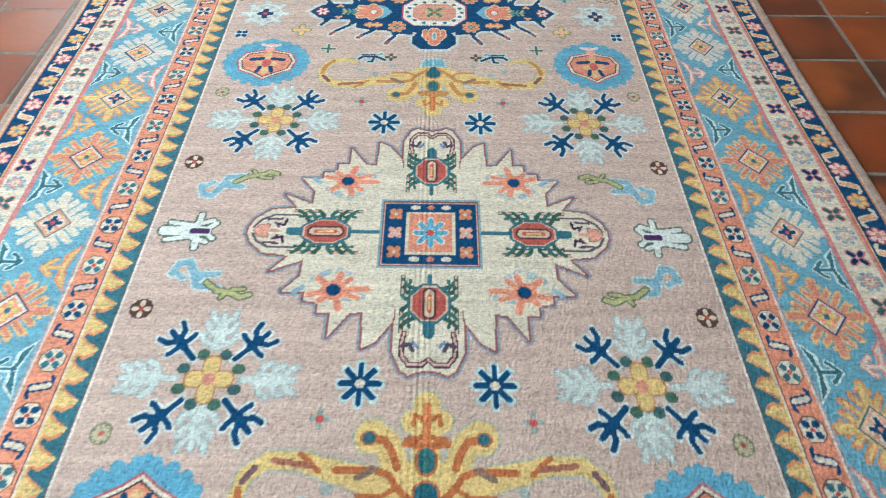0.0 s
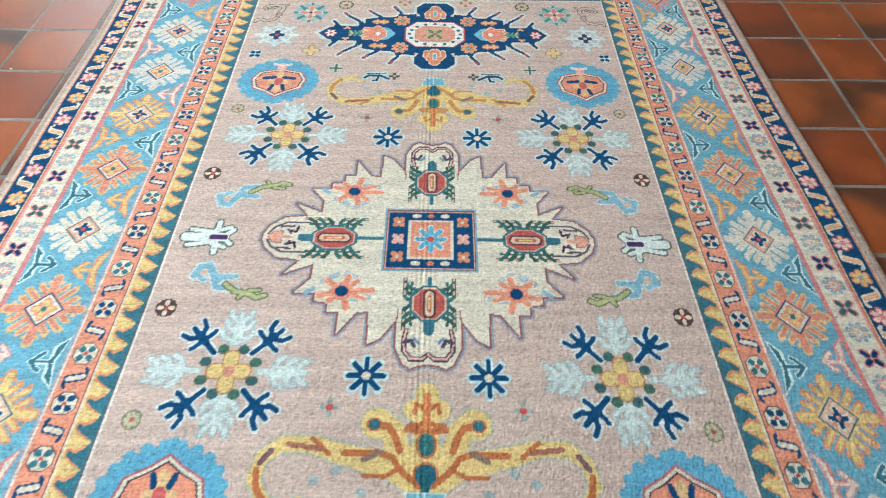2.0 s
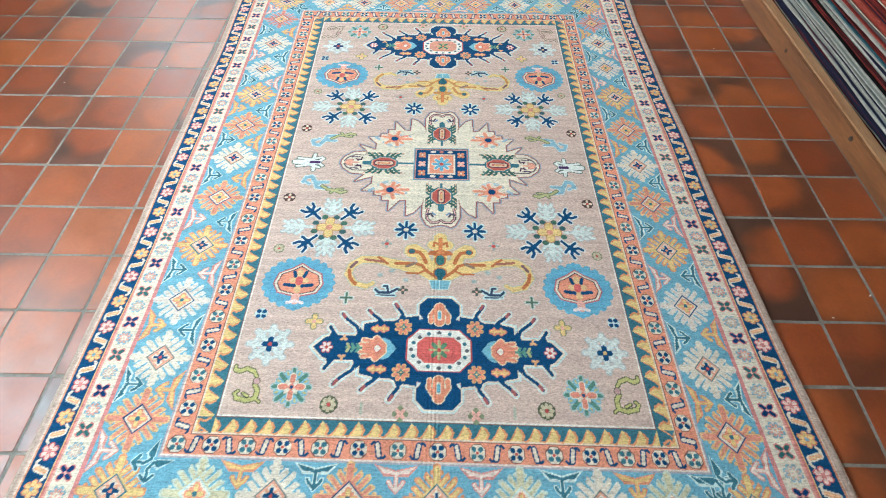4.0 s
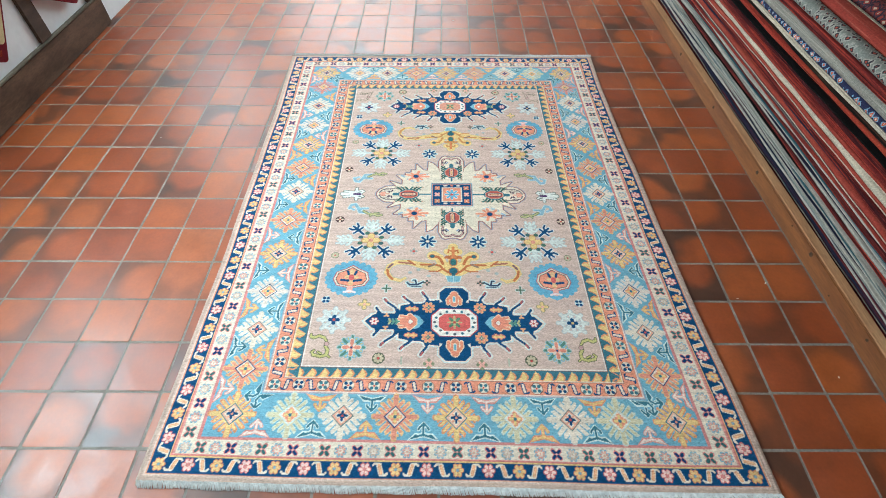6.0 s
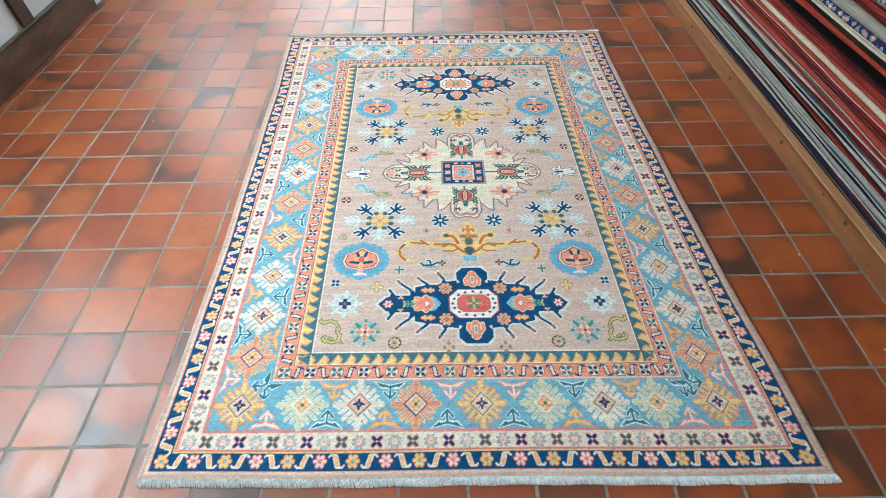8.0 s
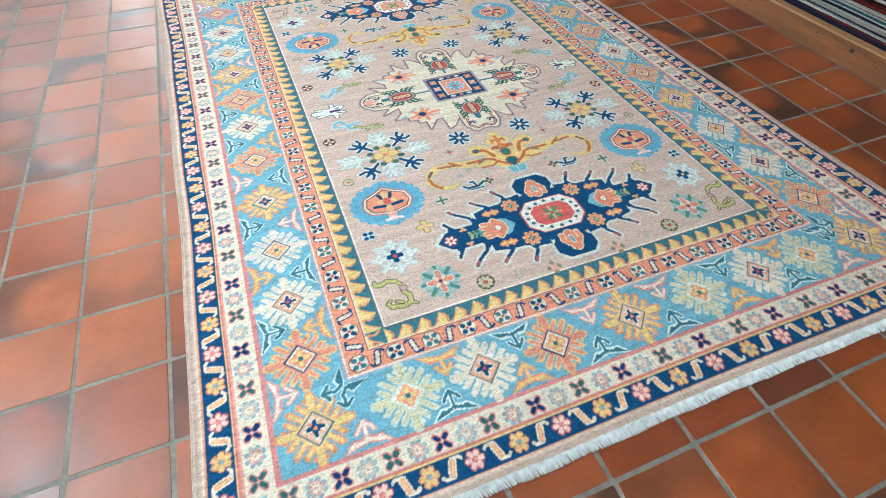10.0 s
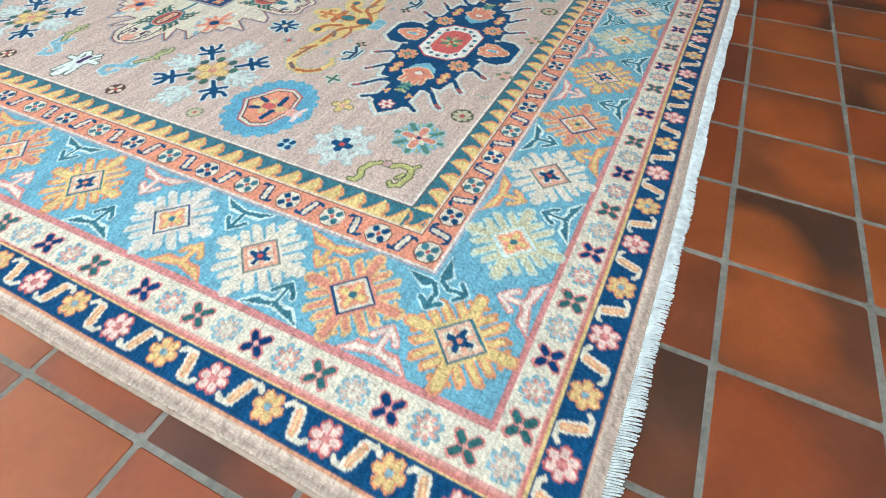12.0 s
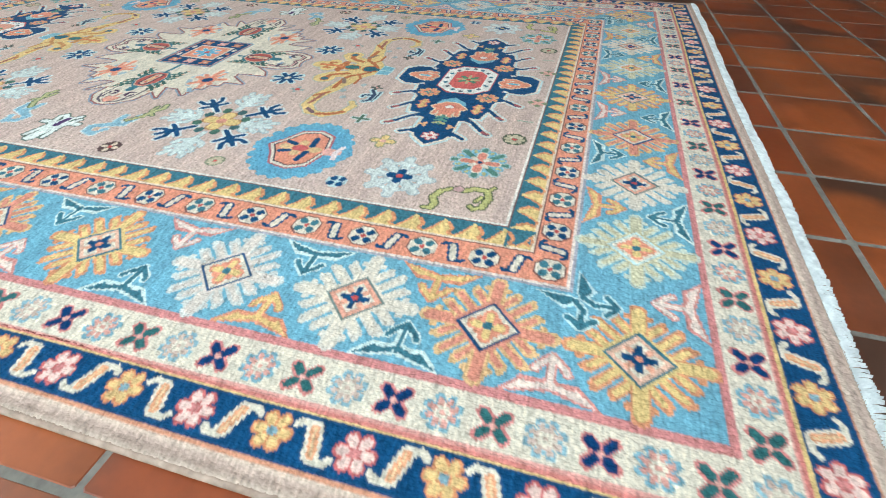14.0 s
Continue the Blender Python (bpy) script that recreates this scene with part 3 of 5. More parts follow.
        loom.path([(-lng * 0.5, 0), (lng * 0.5, 0)], 0.018, (0.62, 0.44, 0.30)).path([(-lng * 0.42, 0), (lng * 0.42, 0)], 0.008, (0.50, 0.12, 0.10)).path([(-lng * 0.3, 0), (lng * 0.3, 0)], 0.004, GOLD)
    loom.at(0, cy)
    for g, dye in ((0.010, MIST), (0.006, BROWN), (0.002, ROSE), (0.0, DEEP)):
        loom.poly([(-0.094 - g, -0.074 - g), (0.094 + g, -0.074 - g), (0.094 + g, 0.074 + g), (-0.094 - g, 0.074 + g)], dye)
    for sx in (-1, 1):
        for sy in (-1, 0, 1):
            loom.at(sx * 0.072, cy + sy * 0.046).petals(4, 0.008, 0.010, 0.013, ROSE if sy == 0 else (0.62, 0.24, 0.13), 45).oval(0, 0, 0.004, 0.004, CREAM)
        for sy in (-1, 1):
            loom.at(sx * 0.032, cy + sy * 0.063).oval(0, 0, 0.011, 0.006, CREAM, None, 0, 8)
    for sy in (-1, 1):
        loom.at(0, cy + sy * 0.063).oval(0, 0, 0.008, 0.006, (0.60, 0.20, 0.13))
    loom.at(0, cy).poly([(-0.050, -0.052), (0.050, -0.052), (0.050, 0.052), (-0.050, 0.052)], CREAM).poly([(-0.045, -0.047), (0.045, -0.047), (0.045, 0.047), (-0.045, 0.047)], ORANGE)
    loom.petals(8, 0.013, 0.030, 0.0150, (0.62, 0.66, 0.60)).petals(8, 0.013, 0.029, 0.0115, (0.14, 0.36, 0.48)).oval(0, 0, 0.008, 0.008, RED)


def end_medallion(end):
    """Navy cartouche with curling arms; end is -1 or 1."""
    y0 = -0.738 if end < 0 else 0.747
    rosy, blue = (0.60, 0.12, 0.105) if end < 0 else (0.66, 0.30, 0.21), (0.15, 0.37, 0.45)
    for dye, g in ((PALE, 0.008), (CREAM, 0.0045), (DEEP, 0.0)):
        for sx in (-1, 1):
            for sy in (-1, 1):
                loom.at(0, y0, 0, sx, sy)
                loom.poly([(-0.01, -0.01), (0.325 + g, -0.01), (0.350 + 1.8 * g, 0), (0.320 + g, 0.030 + g), (0.298, 0.036 + g), (0.236 + g, 0.037 + g), (0.216 + g, 0.048 + g), (0.216 + g, 0.074 + g), (0.180, 0.082 + g), (0.130, 0.086 + g), (0.104, 0.098 + g), (0.060, 0.104 + g), (0.060, 0.09), (-0.01, 0.12)], dye)
                loom.poly([(0, 0.08), (0.035 + g, 0.08), (0.060 + g, 0.112), (0.060 + g, 0.140 + g / 2), (0.036 + g / 2, 0.165 + g), (0, 0.165 + g)], dye)
                for x0, x1, yy, lean in ((0.106, 0.128, 0.094, 0.048), (0.168, 0.204, 0.076, 0.042), (0.222, 0.279, 0.042, 0.062), (0.298, 0.309, 0.034, 0.028)):
                    loom.path([(x0, yy - 0.012), (x0 + 0.30 * (x1 - x0) - 0.004, yy + lean * 0.35), (x0 + 0.8 * (x1 - x0), yy + lean * 0.75), (x1 + 0.002, yy + lean)], 0.0095 + 1.6 * g, dye)
                    loom.poly([(x0 - 0.022 - g, yy - 0.010), (x0 + 0.016 + g, yy - 0.010), (x0 + 0.004 + g / 2, yy + 0.020 + g)], dye)
    for sx in (-1, 1):
        for sy in (-1, 1):
            loom.at(0, y0, 0, sx, sy)
            for x1, yy in ((0.128, 0.142), (0.204, 0.118), (0.279, 0.104)):
                loom.path([(x1 - 0.006, yy - 0.010), (x1, yy)], 0.0085, (0.36, 0.10, 0.10))
            loom.at(sx * 0.103, y0 + sy * 0.067).petals(8, 0.012, 0.020, 0.0125, (0.68, 0.42, 0.18), 22.5).petals(8, 0.012, 0.0185, 0.0085, (0.68, 0.24, 0.15), 22.5).petals(4, 0.004, 0.008, 0.006, (0.10, 0.20, 0.18)).oval(0, 0, 0.003, 0.003, GOLD)
            loom.at(sx * 0.169, y0 + sy * 0.060)
            for dye, g in (((0.62, 0.20, 0.14), 0.006), ((0.70, 0.44, 0.18), 0.0)):
                loom.path([(-0.019, 0), (0.019, 0)], 0.009 + g, dye).path([(-0.010, -0.007), (-0.010, 0.007)], 0.006 + g, dye).path([(0.010, -0.007), (0.010, 0.007)], 0.006 + g, dye)
        loom.at(sx * 0.176, y0, 0, 0.86 * sx, 0.82)         # coral leaf in the fork of a blue one
        loom.poly([(-0.066, 0), (-0.040, 0.034), (-0.018, 0.040), (-0.022, 0.012), (-0.036, 0), (-0.022, -0.012), (-0.018, -0.040), (-0.040, -0.034)], (0.20, 0.42, 0.50))
        for dye, g in (((0.72, 0.55, 0.36), 0.007), ((0.70, 0.25, 0.16), 0.0)):
            loom.path([(-0.022, 0.010), (0.0, 0.034)], 0.017 + g, dye).path([(-0.022, -0.010), (0.0, -0.034)], 0.017 + g, dye).path([(-0.012, 0), (0.026, 0)], 0.034 + g, dye)
            loom.path([(0.006, 0.024), (0.042, 0.030)], 0.009 + g, dye).path([(0.006, -0.024), (0.042, -0.030)], 0.009 + g, dye).path([(0.024, 0.010), (0.050, 0.014)], 0.008 + g, dye).path([(0.024, -0.010), (0.050, -0.014)], 0.008 + g, dye)
        loom.oval(-0.004, 0, 0.011, 0.012, (0.74, 0.66, 0.55), RED, 0.004, 8)
        loom.path([(0.048, 0), (0.096, 0)], 0.007, (0.10, 0.22, 0.17))
        for o in (0.054, 0.070, 0.086):
            loom.path([(o + 0.008, 0.014), (o, 0), (o + 0.008, -0.014)], 0.0075, (0.12, 0.27, 0.20) if o < 0.08 else (0.44, 0.40, 0.18))
        loom.at(sx * 0.314, y0).petals(6, 0.008, 0.013, 0.012, RED).petals(6, 0.008, 0.012, 0.0085, (0.74, 0.60, 0.52)).oval(0, 0, 0.005, 0.005, RED)
        for sy in (-1, 1):
            loom.at(sx * 0.268, y0 + sy * 0.028).petals(3, 0.003, 0.008, 0.008, (0.68, 0.36, 0.18), 90 * sy)
    for sy in (-1, 1):
        loom.at(0, y0 + sy * 0.108, 0, 0.86, 0.86 * sy)
        for dye, g in (((0.72, 0.60, 0.42), 0.006), ((0.68, 0.25, 0.15), 0.0)):
            loom.path([(0, -0.022), (0, 0.028)], 0.030 + g, dye).path([(0, 0.024), (0, 0.036)], 0.010 + g, dye).path([(-0.028, -0.024), (-0.030, -0.002), (-0.018, 0.016)], 0.012 + g, dye).path([(0.028, -0.024), (0.030, -0.002), (0.018, 0.016)], 0.012 + g, dye)
        loom.path([(0, -0.012), (0, 0.012)], 0.014, CREAM).path([(0, -0.010), (0, 0.010)], 0.008, blue)
    loom.at(0, y0)
    octagon = [(-0.088, -0.030), (-0.056, -0.060), (0.056, -0.060), (0.088, -0.030), (0.088, 0.030), (0.056, 0.060), (-0.056, 0.060), (-0.088, 0.030)]
    loom.poly(octagon, (0.74, 0.70, 0.62), RED, 0.007)
    for k in range(16):
        a = 2 * math.pi * k / 16
        loom.oval(0.078 * math.cos(a), 0.052 * math.sin(a), 0.0065, 0.0055, TEAL if k % 2 else (0.12, 0.12, 0.13))
    loom.poly([(p * 0.70, q * 0.66) for p, q in octagon], rosy, None).petals(4, 0.006, 0.024, 0.011, (0.10, 0.22, 0.13), 45).petals(4, 0.004, 0.026, 0.008, (0.46, 0.40, 0.20), 0).oval(0, 0, 0.006, 0.006, RED)


def gold_scroll(end):
    loom_at = lambda sx: loom.at(0, 0, 0, sx, -end)
    spine = [(0.0, -0.505), (0.05, -0.475), (0.110, -0.460), (0.150, -0.452), (0.190, -0.440), (0.245, -0.440), (0.276, -0.462), (0.284, -0.495), (0.262, -0.528), (0.225, -0.538), (0.205, -0.526)]
    for g, dye in ((0.008, (0.44, 0.42, 0.34)), (0.0, GOLD)):
        for sx in (-1, 1):
            loom_at(sx)
            for (a, b), w in zip(zip(spine, spine[1:]), (0.042, 0.038, 0.033, 0.029, 0.027, 0.024, 0.022, 0.020, 0.017, 0.013)):
                loom.path([a, b], w + g, dye)
            loom.path([(0.045, -0.455), (0.060, -0.415), (0.085, -0.396)], 0.042 + g, dye).oval(0.090, -0.402, 0.026 + g / 2, 0.026 + g / 2, dye).path([(0, -0.37), (0.024, -0.378)], 0.036 + g, dye)
            loom.path([(0, -0.352), (0, -0.505)], 0.046 + g, dye).path([(0, -0.455), (0.05, -0.455)], 0.036 + g, dye)
    vine = (0.46, 0.145, 0.055) if end < 0 else (0.52, 0.24, 0.085)
    for sx in (-1, 1):
        loom_at(sx)
        loom.path([(0.012, -0.500), (0.045, -0.476), (0.056, -0.458), (0.080, -0.450), (0.140, -0.452)], 0.0105, vine).path([(0.040, -0.474), (0.070, -0.488), (0.104, -0.486)], 0.007, vine).path([(0.080, -0.450), (0.105, -0.462)], 0.010, (0.25, 0.16, 0.12))
        loom.path([(0.165, -0.454), (0.186, -0.436), (0.196, -0.430)], 0.008, vine).path([(0.180, -0.446), (0.235, -0.440)], 0.009, (0.34, 0.13, 0.09)).path([(0.262, -0.450), (0.278, -0.470)], 0.010, (0.20, 0.11, 0.12)).path([(0.282, -0.482), (0.276, -0.510), (0.258, -0.530)], 0.011, vine)
        loom.path([(0.046, -0.446), (0.054, -0.424), (0.066, -0.408), (0.088, -0.404)], 0.0125, vine).oval(0.092, -0.404, 0.011, 0.009, (0.05, 0.14, 0.17), vine, 0.006, 8)
        loom.path([(0, -0.402), (0.030, -0.405), (0.036, -0.412)], 0.009, vine).path([(0.005, -0.375), (0.020, -0.368), (0.022, -0.382)], 0.008, vine).path([(0, -0.352), (0, -0.41)], 0.012, (0.60, 0.20, 0.08))
        loom.path([(0, -0.415), (0.032, -0.413)], 0.010, vine).path([(0, -0.430), (0, -0.442)], 0.034, vine).path([(0, -0.430), (0, -0.442)], 0.025, (0.05, 0.16, 0.16)).oval(0, -0.484, 0.019, 0.017, (0.03, 0.12, 0.16), vine, 0.007).path([(0, -0.48), (0, -0.502)], 0.018, (0.03, 0.12, 0.15))
    for sx in (-1, 1):
        loom_at(sx)
        loom.poly([(0, -0.512), (0.032, -0.512), (0.024, -0.540), (0, -0.542)], (0.20, 0.40, 0.47), PALE, 0.006)
        for a, b in ((0.150, -0.480), (0.185, -0.495), (0.105, -0.512)):
            loom.oval(a, b, 0.010, 0.008, (0.36, 0.40, 0.38), None, 0, 6)


def shield(sx, end):
    loom.at(sx * 0.428, end * 0.525 - 0.004, 0, sx, -end)
    loom.poly([(0, 0.098), (0.03, 0.078), (0.075, 0.062), (0.102, 0.024), (0.104, -0.022), (0.078, -0.060), (0.036, -0.082), (0, -0.100), (-0.036, -0.082), (-0.078, -0.060), (-0.104, -0.022), (-0.102, 0.024), (-0.075, 0.062), (-0.03, 0.078)], (0.135, 0.35, 0.48))
    for k in range(22):
        a = 2 * math.pi * k / 22
        loom.oval(0.100 * math.cos(a), 0.084 * math.sin(a), 0.011, 0.010, (0.150, 0.37, 0.49))
    inner = [(0, 0.066), (0.026, 0.048), (0.062, 0.030), (0.072, -0.006), (0.056, -0.036), (0.016, -0.046), (0, -0.052), (-0.016, -0.046), (-0.056, -0.036), (-0.072, -0.006), (-0.062, 0.030), (-0.026, 0.048)]
    loom.poly(inner, CREAM, (0.42, 0.12, 0.13), 0.008).poly([(p * 0.90, q * 0.90) for p, q in inner], (0.05, 0.035, 0.05)).poly([(p * 0.86, q * 0.84) for p, q in inner], ORANGE)
    loom.path([(0, -0.052), (0, -0.066)], 0.024, ROSE).path([(-0.022, -0.072), (0, -0.066), (0.022, -0.072)], 0.010, (0.76, 0.60, 0.56))
    loom.path([(0, -0.028), (0, 0.036)], 0.020, (0.68, 0.44, 0.22)).path([(-0.020, 0.006), (0.020, 0.006)], 0.018, (0.68, 0.44, 0.22)).oval(0, 0.004, 0.012, 0.016, (0.58, 0.12, 0.11))
    for s in (-1, 1):
        loom.path([(0.012 * s, -0.014), (0.040 * s, -0.010)], 0.012, DEEP).path([(0.013 * s, 0.020), (0.018 * s, 0.036)], 0.011, DEEP)


def snowflake(sx, end):
    loom.at(sx * 0.368, end * 0.312 - 0.002, 0, sx, -end)
    for turn, reach in ((0, 0.150), (180, 0.146), (90, 0.124), (270, 0.116)):
        c, s = math.cos(radians(turn)), math.sin(radians(turn))
        put = lambda pts: [(c * p - s * q, s * p + c * q) for p, q in pts]
        for g, dye in ((0.006, (0.40, 0.45, 0.44)), (0.0, (0.58, 0.62, 0.57))):
            loom.path(put([(0.055, 0), (reach - 0.006, 0)]), 0.0085 + g, dye).path(put([(reach - 0.062, 0), (reach - 0.030, 0)]), 0.020 + g, dye)
            for k in range(3):
                o = reach - 0.068 + 0.022 * k
                for q in (-1, 1):
                    loom.path(put([(o, 0), (o + 0.012, (0.024 - 0.003 * k) * q), (o + 0.022, (0.029 - 0.004 * k) * q)]), 0.0085 + g, dye)
    for turn in (45, 135, 225, 315):
        c, s = math.cos(radians(turn)), math.sin(radians(turn))
        put = lambda pts: [(c * p - s * q, s * p + c * q) for p, q in pts]
        for g, dye in ((0.008, (0.60, 0.62, 0.58)), (0.0, DEEP)):
            loom.path(put([(0.050, 0), (0.120, 0)]), 0.0095 + g, dye).path(put([(0.082, 0), (0.100, 0)]), 0.017 + g, dye)
            for q in (-1, 1):
                loom.path(put([(0.092, 0), (0.106, 0.018 * q), (0.121, 0.023 * q)]), 0.0095 + g, dye).path(put([(0.084, 0.004 * q), (0.086, 0.027 * q)]), 0.0095 + g, dye)
    for k in range(8):
        a = 2 * math.pi * (k + 0.5) / 8
        loom.oval(0.050 * math.cos(a), 0.046 * math.sin(a), 0.011, 0.010, (0.07, 0.145, 0.105) if k % 2 else (0.055, 0.12, 0.12))
    loom.petals(4, 0.020, 0.027, 0.032, (0.46, 0.22, 0.10), 0).petals(4, 0.020, 0.026, 0.026, GOLD, 0).oval(0, 0, 0.011, 0.011, (0.64, 0.27, 0.19))


def petal_flower(sx, end):
    loom.at(sx * 0.470, end * 0.734, 0, sx, -end)
    for g, dye in ((0.007, (0.42, 0.46, 0.45)), (0.0, (0.60, 0.62, 0.57))):
        for k in range(8):
            a = radians(45 * k)
            c, s = math.cos(a), math.sin(a)
            loom.path([(0, 0), (0.058 * c, 0.054 * s)], 0.013 + g, dye)
            loom.path([(0.040 * c - 0.012 * s, 0.040 * s + 0.012 * c), (0.046 * c, 0.046 * s), (0.040 * c + 0.012 * s, 0.040 * s - 0.012 * c)], 0.0085 + g * 0.6, dye)
    loom.petals(4, 0.009, 0.015, 0.016, DEEP if end < 0 else (0.03, 0.05, 0.12), 0).oval(0, 0, 0.006, 0.006, RED if sx < 0 else GOLD)


def green_flower(sx, end):
    loom.at(sx * 0.388, end * 0.853, 0, sx, -end)
    loom.petals(8, 0.02, 0.046, 0.019, (0.36, 0.46, 0.44)).petals(8, 0.02, 0.040, 0.016, (0.22, 0.42, 0.50), 22.5).petals(8, 0.020, 0.047, 0.0105, (0.10, 0.22, 0.17)).petals(8, 0.036, 0.042, 0.0060, (0.46, 0.42, 0.20), 22.5)
    loom.petals(4, 0.010, 0.029, 0.019, CREAM).petals(4, 0.010, 0.028, 0.0145, (0.66, 0.24, 0.17)).petals(4, 0.010, 0.019, 0.010, CREAM, 45).oval(0, 0, 0.008, 0.008, (0.66, 0.24, 0.17)).oval(0, 0, 0.0045, 0.0045, DEEP)


def hooked_vine(sx, end):
    loom.at(sx * 0.498, end * 0.850, 0, sx, -end)
    for g, dye in ((0.0055, OLIVE), (0.0, LIME if end < 0 else PINK)):
        loom.path([(-0.004, 0.036), (0.016, 0.044), (0.034, 0.036), (0.046, 0.040)], 0.0100 + g, dye).path([(0.046, 0.040), (0.048, 0.050)], 0.0060 + g, dye).path([(-0.004, 0.036), (-0.014, 0.022)], 0.0070 + g, dye)
        loom.path([(-0.014, 0.000), (-0.024, -0.016), (-0.022, -0.036), (0.000, -0.042), (0.026, -0.036)], 0.0100 + g, dye).path([(0.026, -0.036), (0.034, -0.024), (0.026, -0.018)], 0.0065 + g, dye).path([(-0.022, -0.036), (-0.034, -0.044)], 0.0055 + g, dye).path([(-0.002, -0.030), (0.012, -0.024)], 0.0050 + g, dye)
    loom.oval(-0.016, 0.010, 0.0085, 0.0085, (0.50, 0.30, 0.28), OLIVE, 0.004)


def rosette(x, y, r, dark, heart, n=8):
    loom.at(x, y).oval(0, 0, r, r, dark, None, 0, 10).petals(n, r * 0.45, r * 0.62, r * 0.42, heart).oval(0, 0, r * 0.22, r * 0.22, RED)


def eight_star(x, y):
    loom.at(x, y).petals(8, 0.008, 0.034, 0.018, PALE).petals(8, 0.010, 0.032, 0.0105, DEEP).oval(0, 0, 0.012, 0.011, DEEP, None, 0, 8).oval(0, 0, 0.0085, 0.008, CREAM)


def bird(sx, end, dark):
    loom.at(sx * 0.163, end * 0.550 - 0.004, 0, sx, -end)
    for g, dye in ((0.009, PALE), (0.0, dark)):
        loom.path([(-0.035, 0.010), (-0.012, -0.004), (0.022, -0.004), (0.032, 0.006)], 0.008 + g, dye).path([(-0.008, -0.006), (-0.002, 0.018), (0.008, 0.018)], 0.007 + g, dye).path([(-0.026, -0.014), (0.026, -0.012)], 0.004 + g, dye)
    loom.at(sx * 0.112, end * 0.548, 0).petals(4, 0.0, 0.012, 0.008, (0.09, 0.10, 0.08)).oval(0, 0, 0.004, 0.004, ROSE)


def duck(sx):
    loom.at(sx * 0.478, -0.012, 0, -sx, 1)
    for g, dye in ((0.007, (0.12, 0.15, 0.12)), (0.0, (0.68, 0.70, 0.64))):
        loom.path([(-0.052, 0), (0.028, 0)], 0.022 + g, dye).path([(-0.044, 0.020), (0.0, 0.014), (0.038, 0.026)], 0.010 + g, dye).path([(-0.044, -0.022), (0.0, -0.014), (0.034, -0.026)], 0.010 + g, dye)
        loom.path([(0.010, 0), (0.012, 0.040)], 0.011 + g, dye).path([(0.012, 0), (0.016, -0.040)], 0.012 + g, dye).path([(0.030, 0.004), (0.046, 0.020)], 0.010 + g, dye).path([(0.030, -0.004), (0.046, -0.018)], 0.010 + g, dye)
    loom.path([(0.004, 0), (0.030, 0)], 0.015, (0.075, 0.030, 0.105))


def blue_beast(sx, end):
    loom.at(sx * 0.448, end * 0.104 - 0.003, 0, -sx, end)
    for g, dye in ((0.007, (0.54, 0.60, 0.58)), (0.0, (0.25, 0.42, 0.50))):
        loom.path([(-0.038, 0.004), (-0.030, -0.018), (-0.012, -0.022), (0.0, 0.0), (0.016, 0.012)], 0.014 + g, dye).path([(0.0, 0.0), (0.012, 0.030), (0.052, 0.034)], 0.012 + g, dye).path([(0.010, 0.006), (0.046, 0.004)], 0.011 + g, dye).path([(-0.036, 0.0), (-0.016, 0.014)], 0.010 + g, dye)
    loom.oval(-0.020, -0.004, 0.009, 0.007, (0.62, 0.42, 0.32))


def worm(sx, end):
    loom.at(sx * 0.376, end * 0.140 - 0.006, 0, sx, end)
    for g, dye in ((0.006, (0.14, 0.17, 0.10)), (0.0, (0.44, 0.42, 0.20))):
        loom.path([(-0.042, 0.008), (-0.026, 0.014), (-0.006, 0.004), (0.020, 0.000), (0.042, -0.016)], 0.009 + g, dye).path([(-0.030, -0.004), (-0.008, -0.002)], 0.006 + g, dye).path([(0.0, 0.004), (0.010, 0.016)], 0.006 + g, dye)


loom.zone = 7
centre_medallion()
loom.zone = 8
end_medallion(-1)
loom.zone = 9
end_medallion(1)
loom.zone = None
for end in (-1, 1):
    gold_scroll(end)
    for sx in (-1, 1):
        shield(sx, end)
        snowflake(sx, end)
        petal_flower(sx, end)
        green_flower(sx, end)
        hooked_vine(sx, end)
        eight_star(sx * 0.1145, end * 0.312 - 0.006)
        bird(sx, end, (0.035, 0.055, 0.10))
        blue_beast(sx, end)
        worm(sx, end)
        rosette(sx * 0.520, end * 0.180 - 0.006, 0.021, (0.10, 0.055, 0.05), (0.72, 0.58, 0.42), 4)
        rosette(sx * 0.512, end * 0.405, 0.018, (0.20, 0.21, 0.13), (0.50, 0.42, 0.28))
        rosette(sx * 0.284, end * 0.896, 0.024, (0.09, 0.10, 0.06), (0.50, 0.42, 0.28))
        loom.at(sx * 0.515, end * 0.640).oval(0, 0, 0.019, 0.018, PALE, None, 0, 8).petals(4, 0.010, 0.012, 0.012, DEEP, 45)
        loom.at(sx * 0.360, end * 0.660).petals(4, 0.012, 0.018, 0.019, (0.24, 0.24, 0.15)).petals(4, 0.010, 0.017, 0.013, GOLD).oval(0, 0, 0.006, 0.006, ROSE)
        loom.at(sx * 0.279, end * 0.580).petals(4, 0, 0.017, 0.013, (0.52, 0.55, 0.50)).petals(4, 0, 0.016, 0.007, (0.09, 0.15, 0.10))
        loom.at(sx * 0.174, end * 0.376).petals(4, 0, 0.013, 0.010, (0.30, 0.34, 0.30)).oval(0, 0, 0.007, 0.006, RED)
        loom.at(sx * 0.098, end * 0.915).petals(4, 0.008, 0.014, 0.015, (0.22, 0.24, 0.14)).petals(4, 0.006, 0.011, 0.010, ROSE, 45)
        loom.at(sx * 0.200, end * 0.905).path([(0, -0.012), (0, 0.014)], 0.007, (0.40, 0.42, 0.32))
for sx in (-1, 1):
    duck(sx)

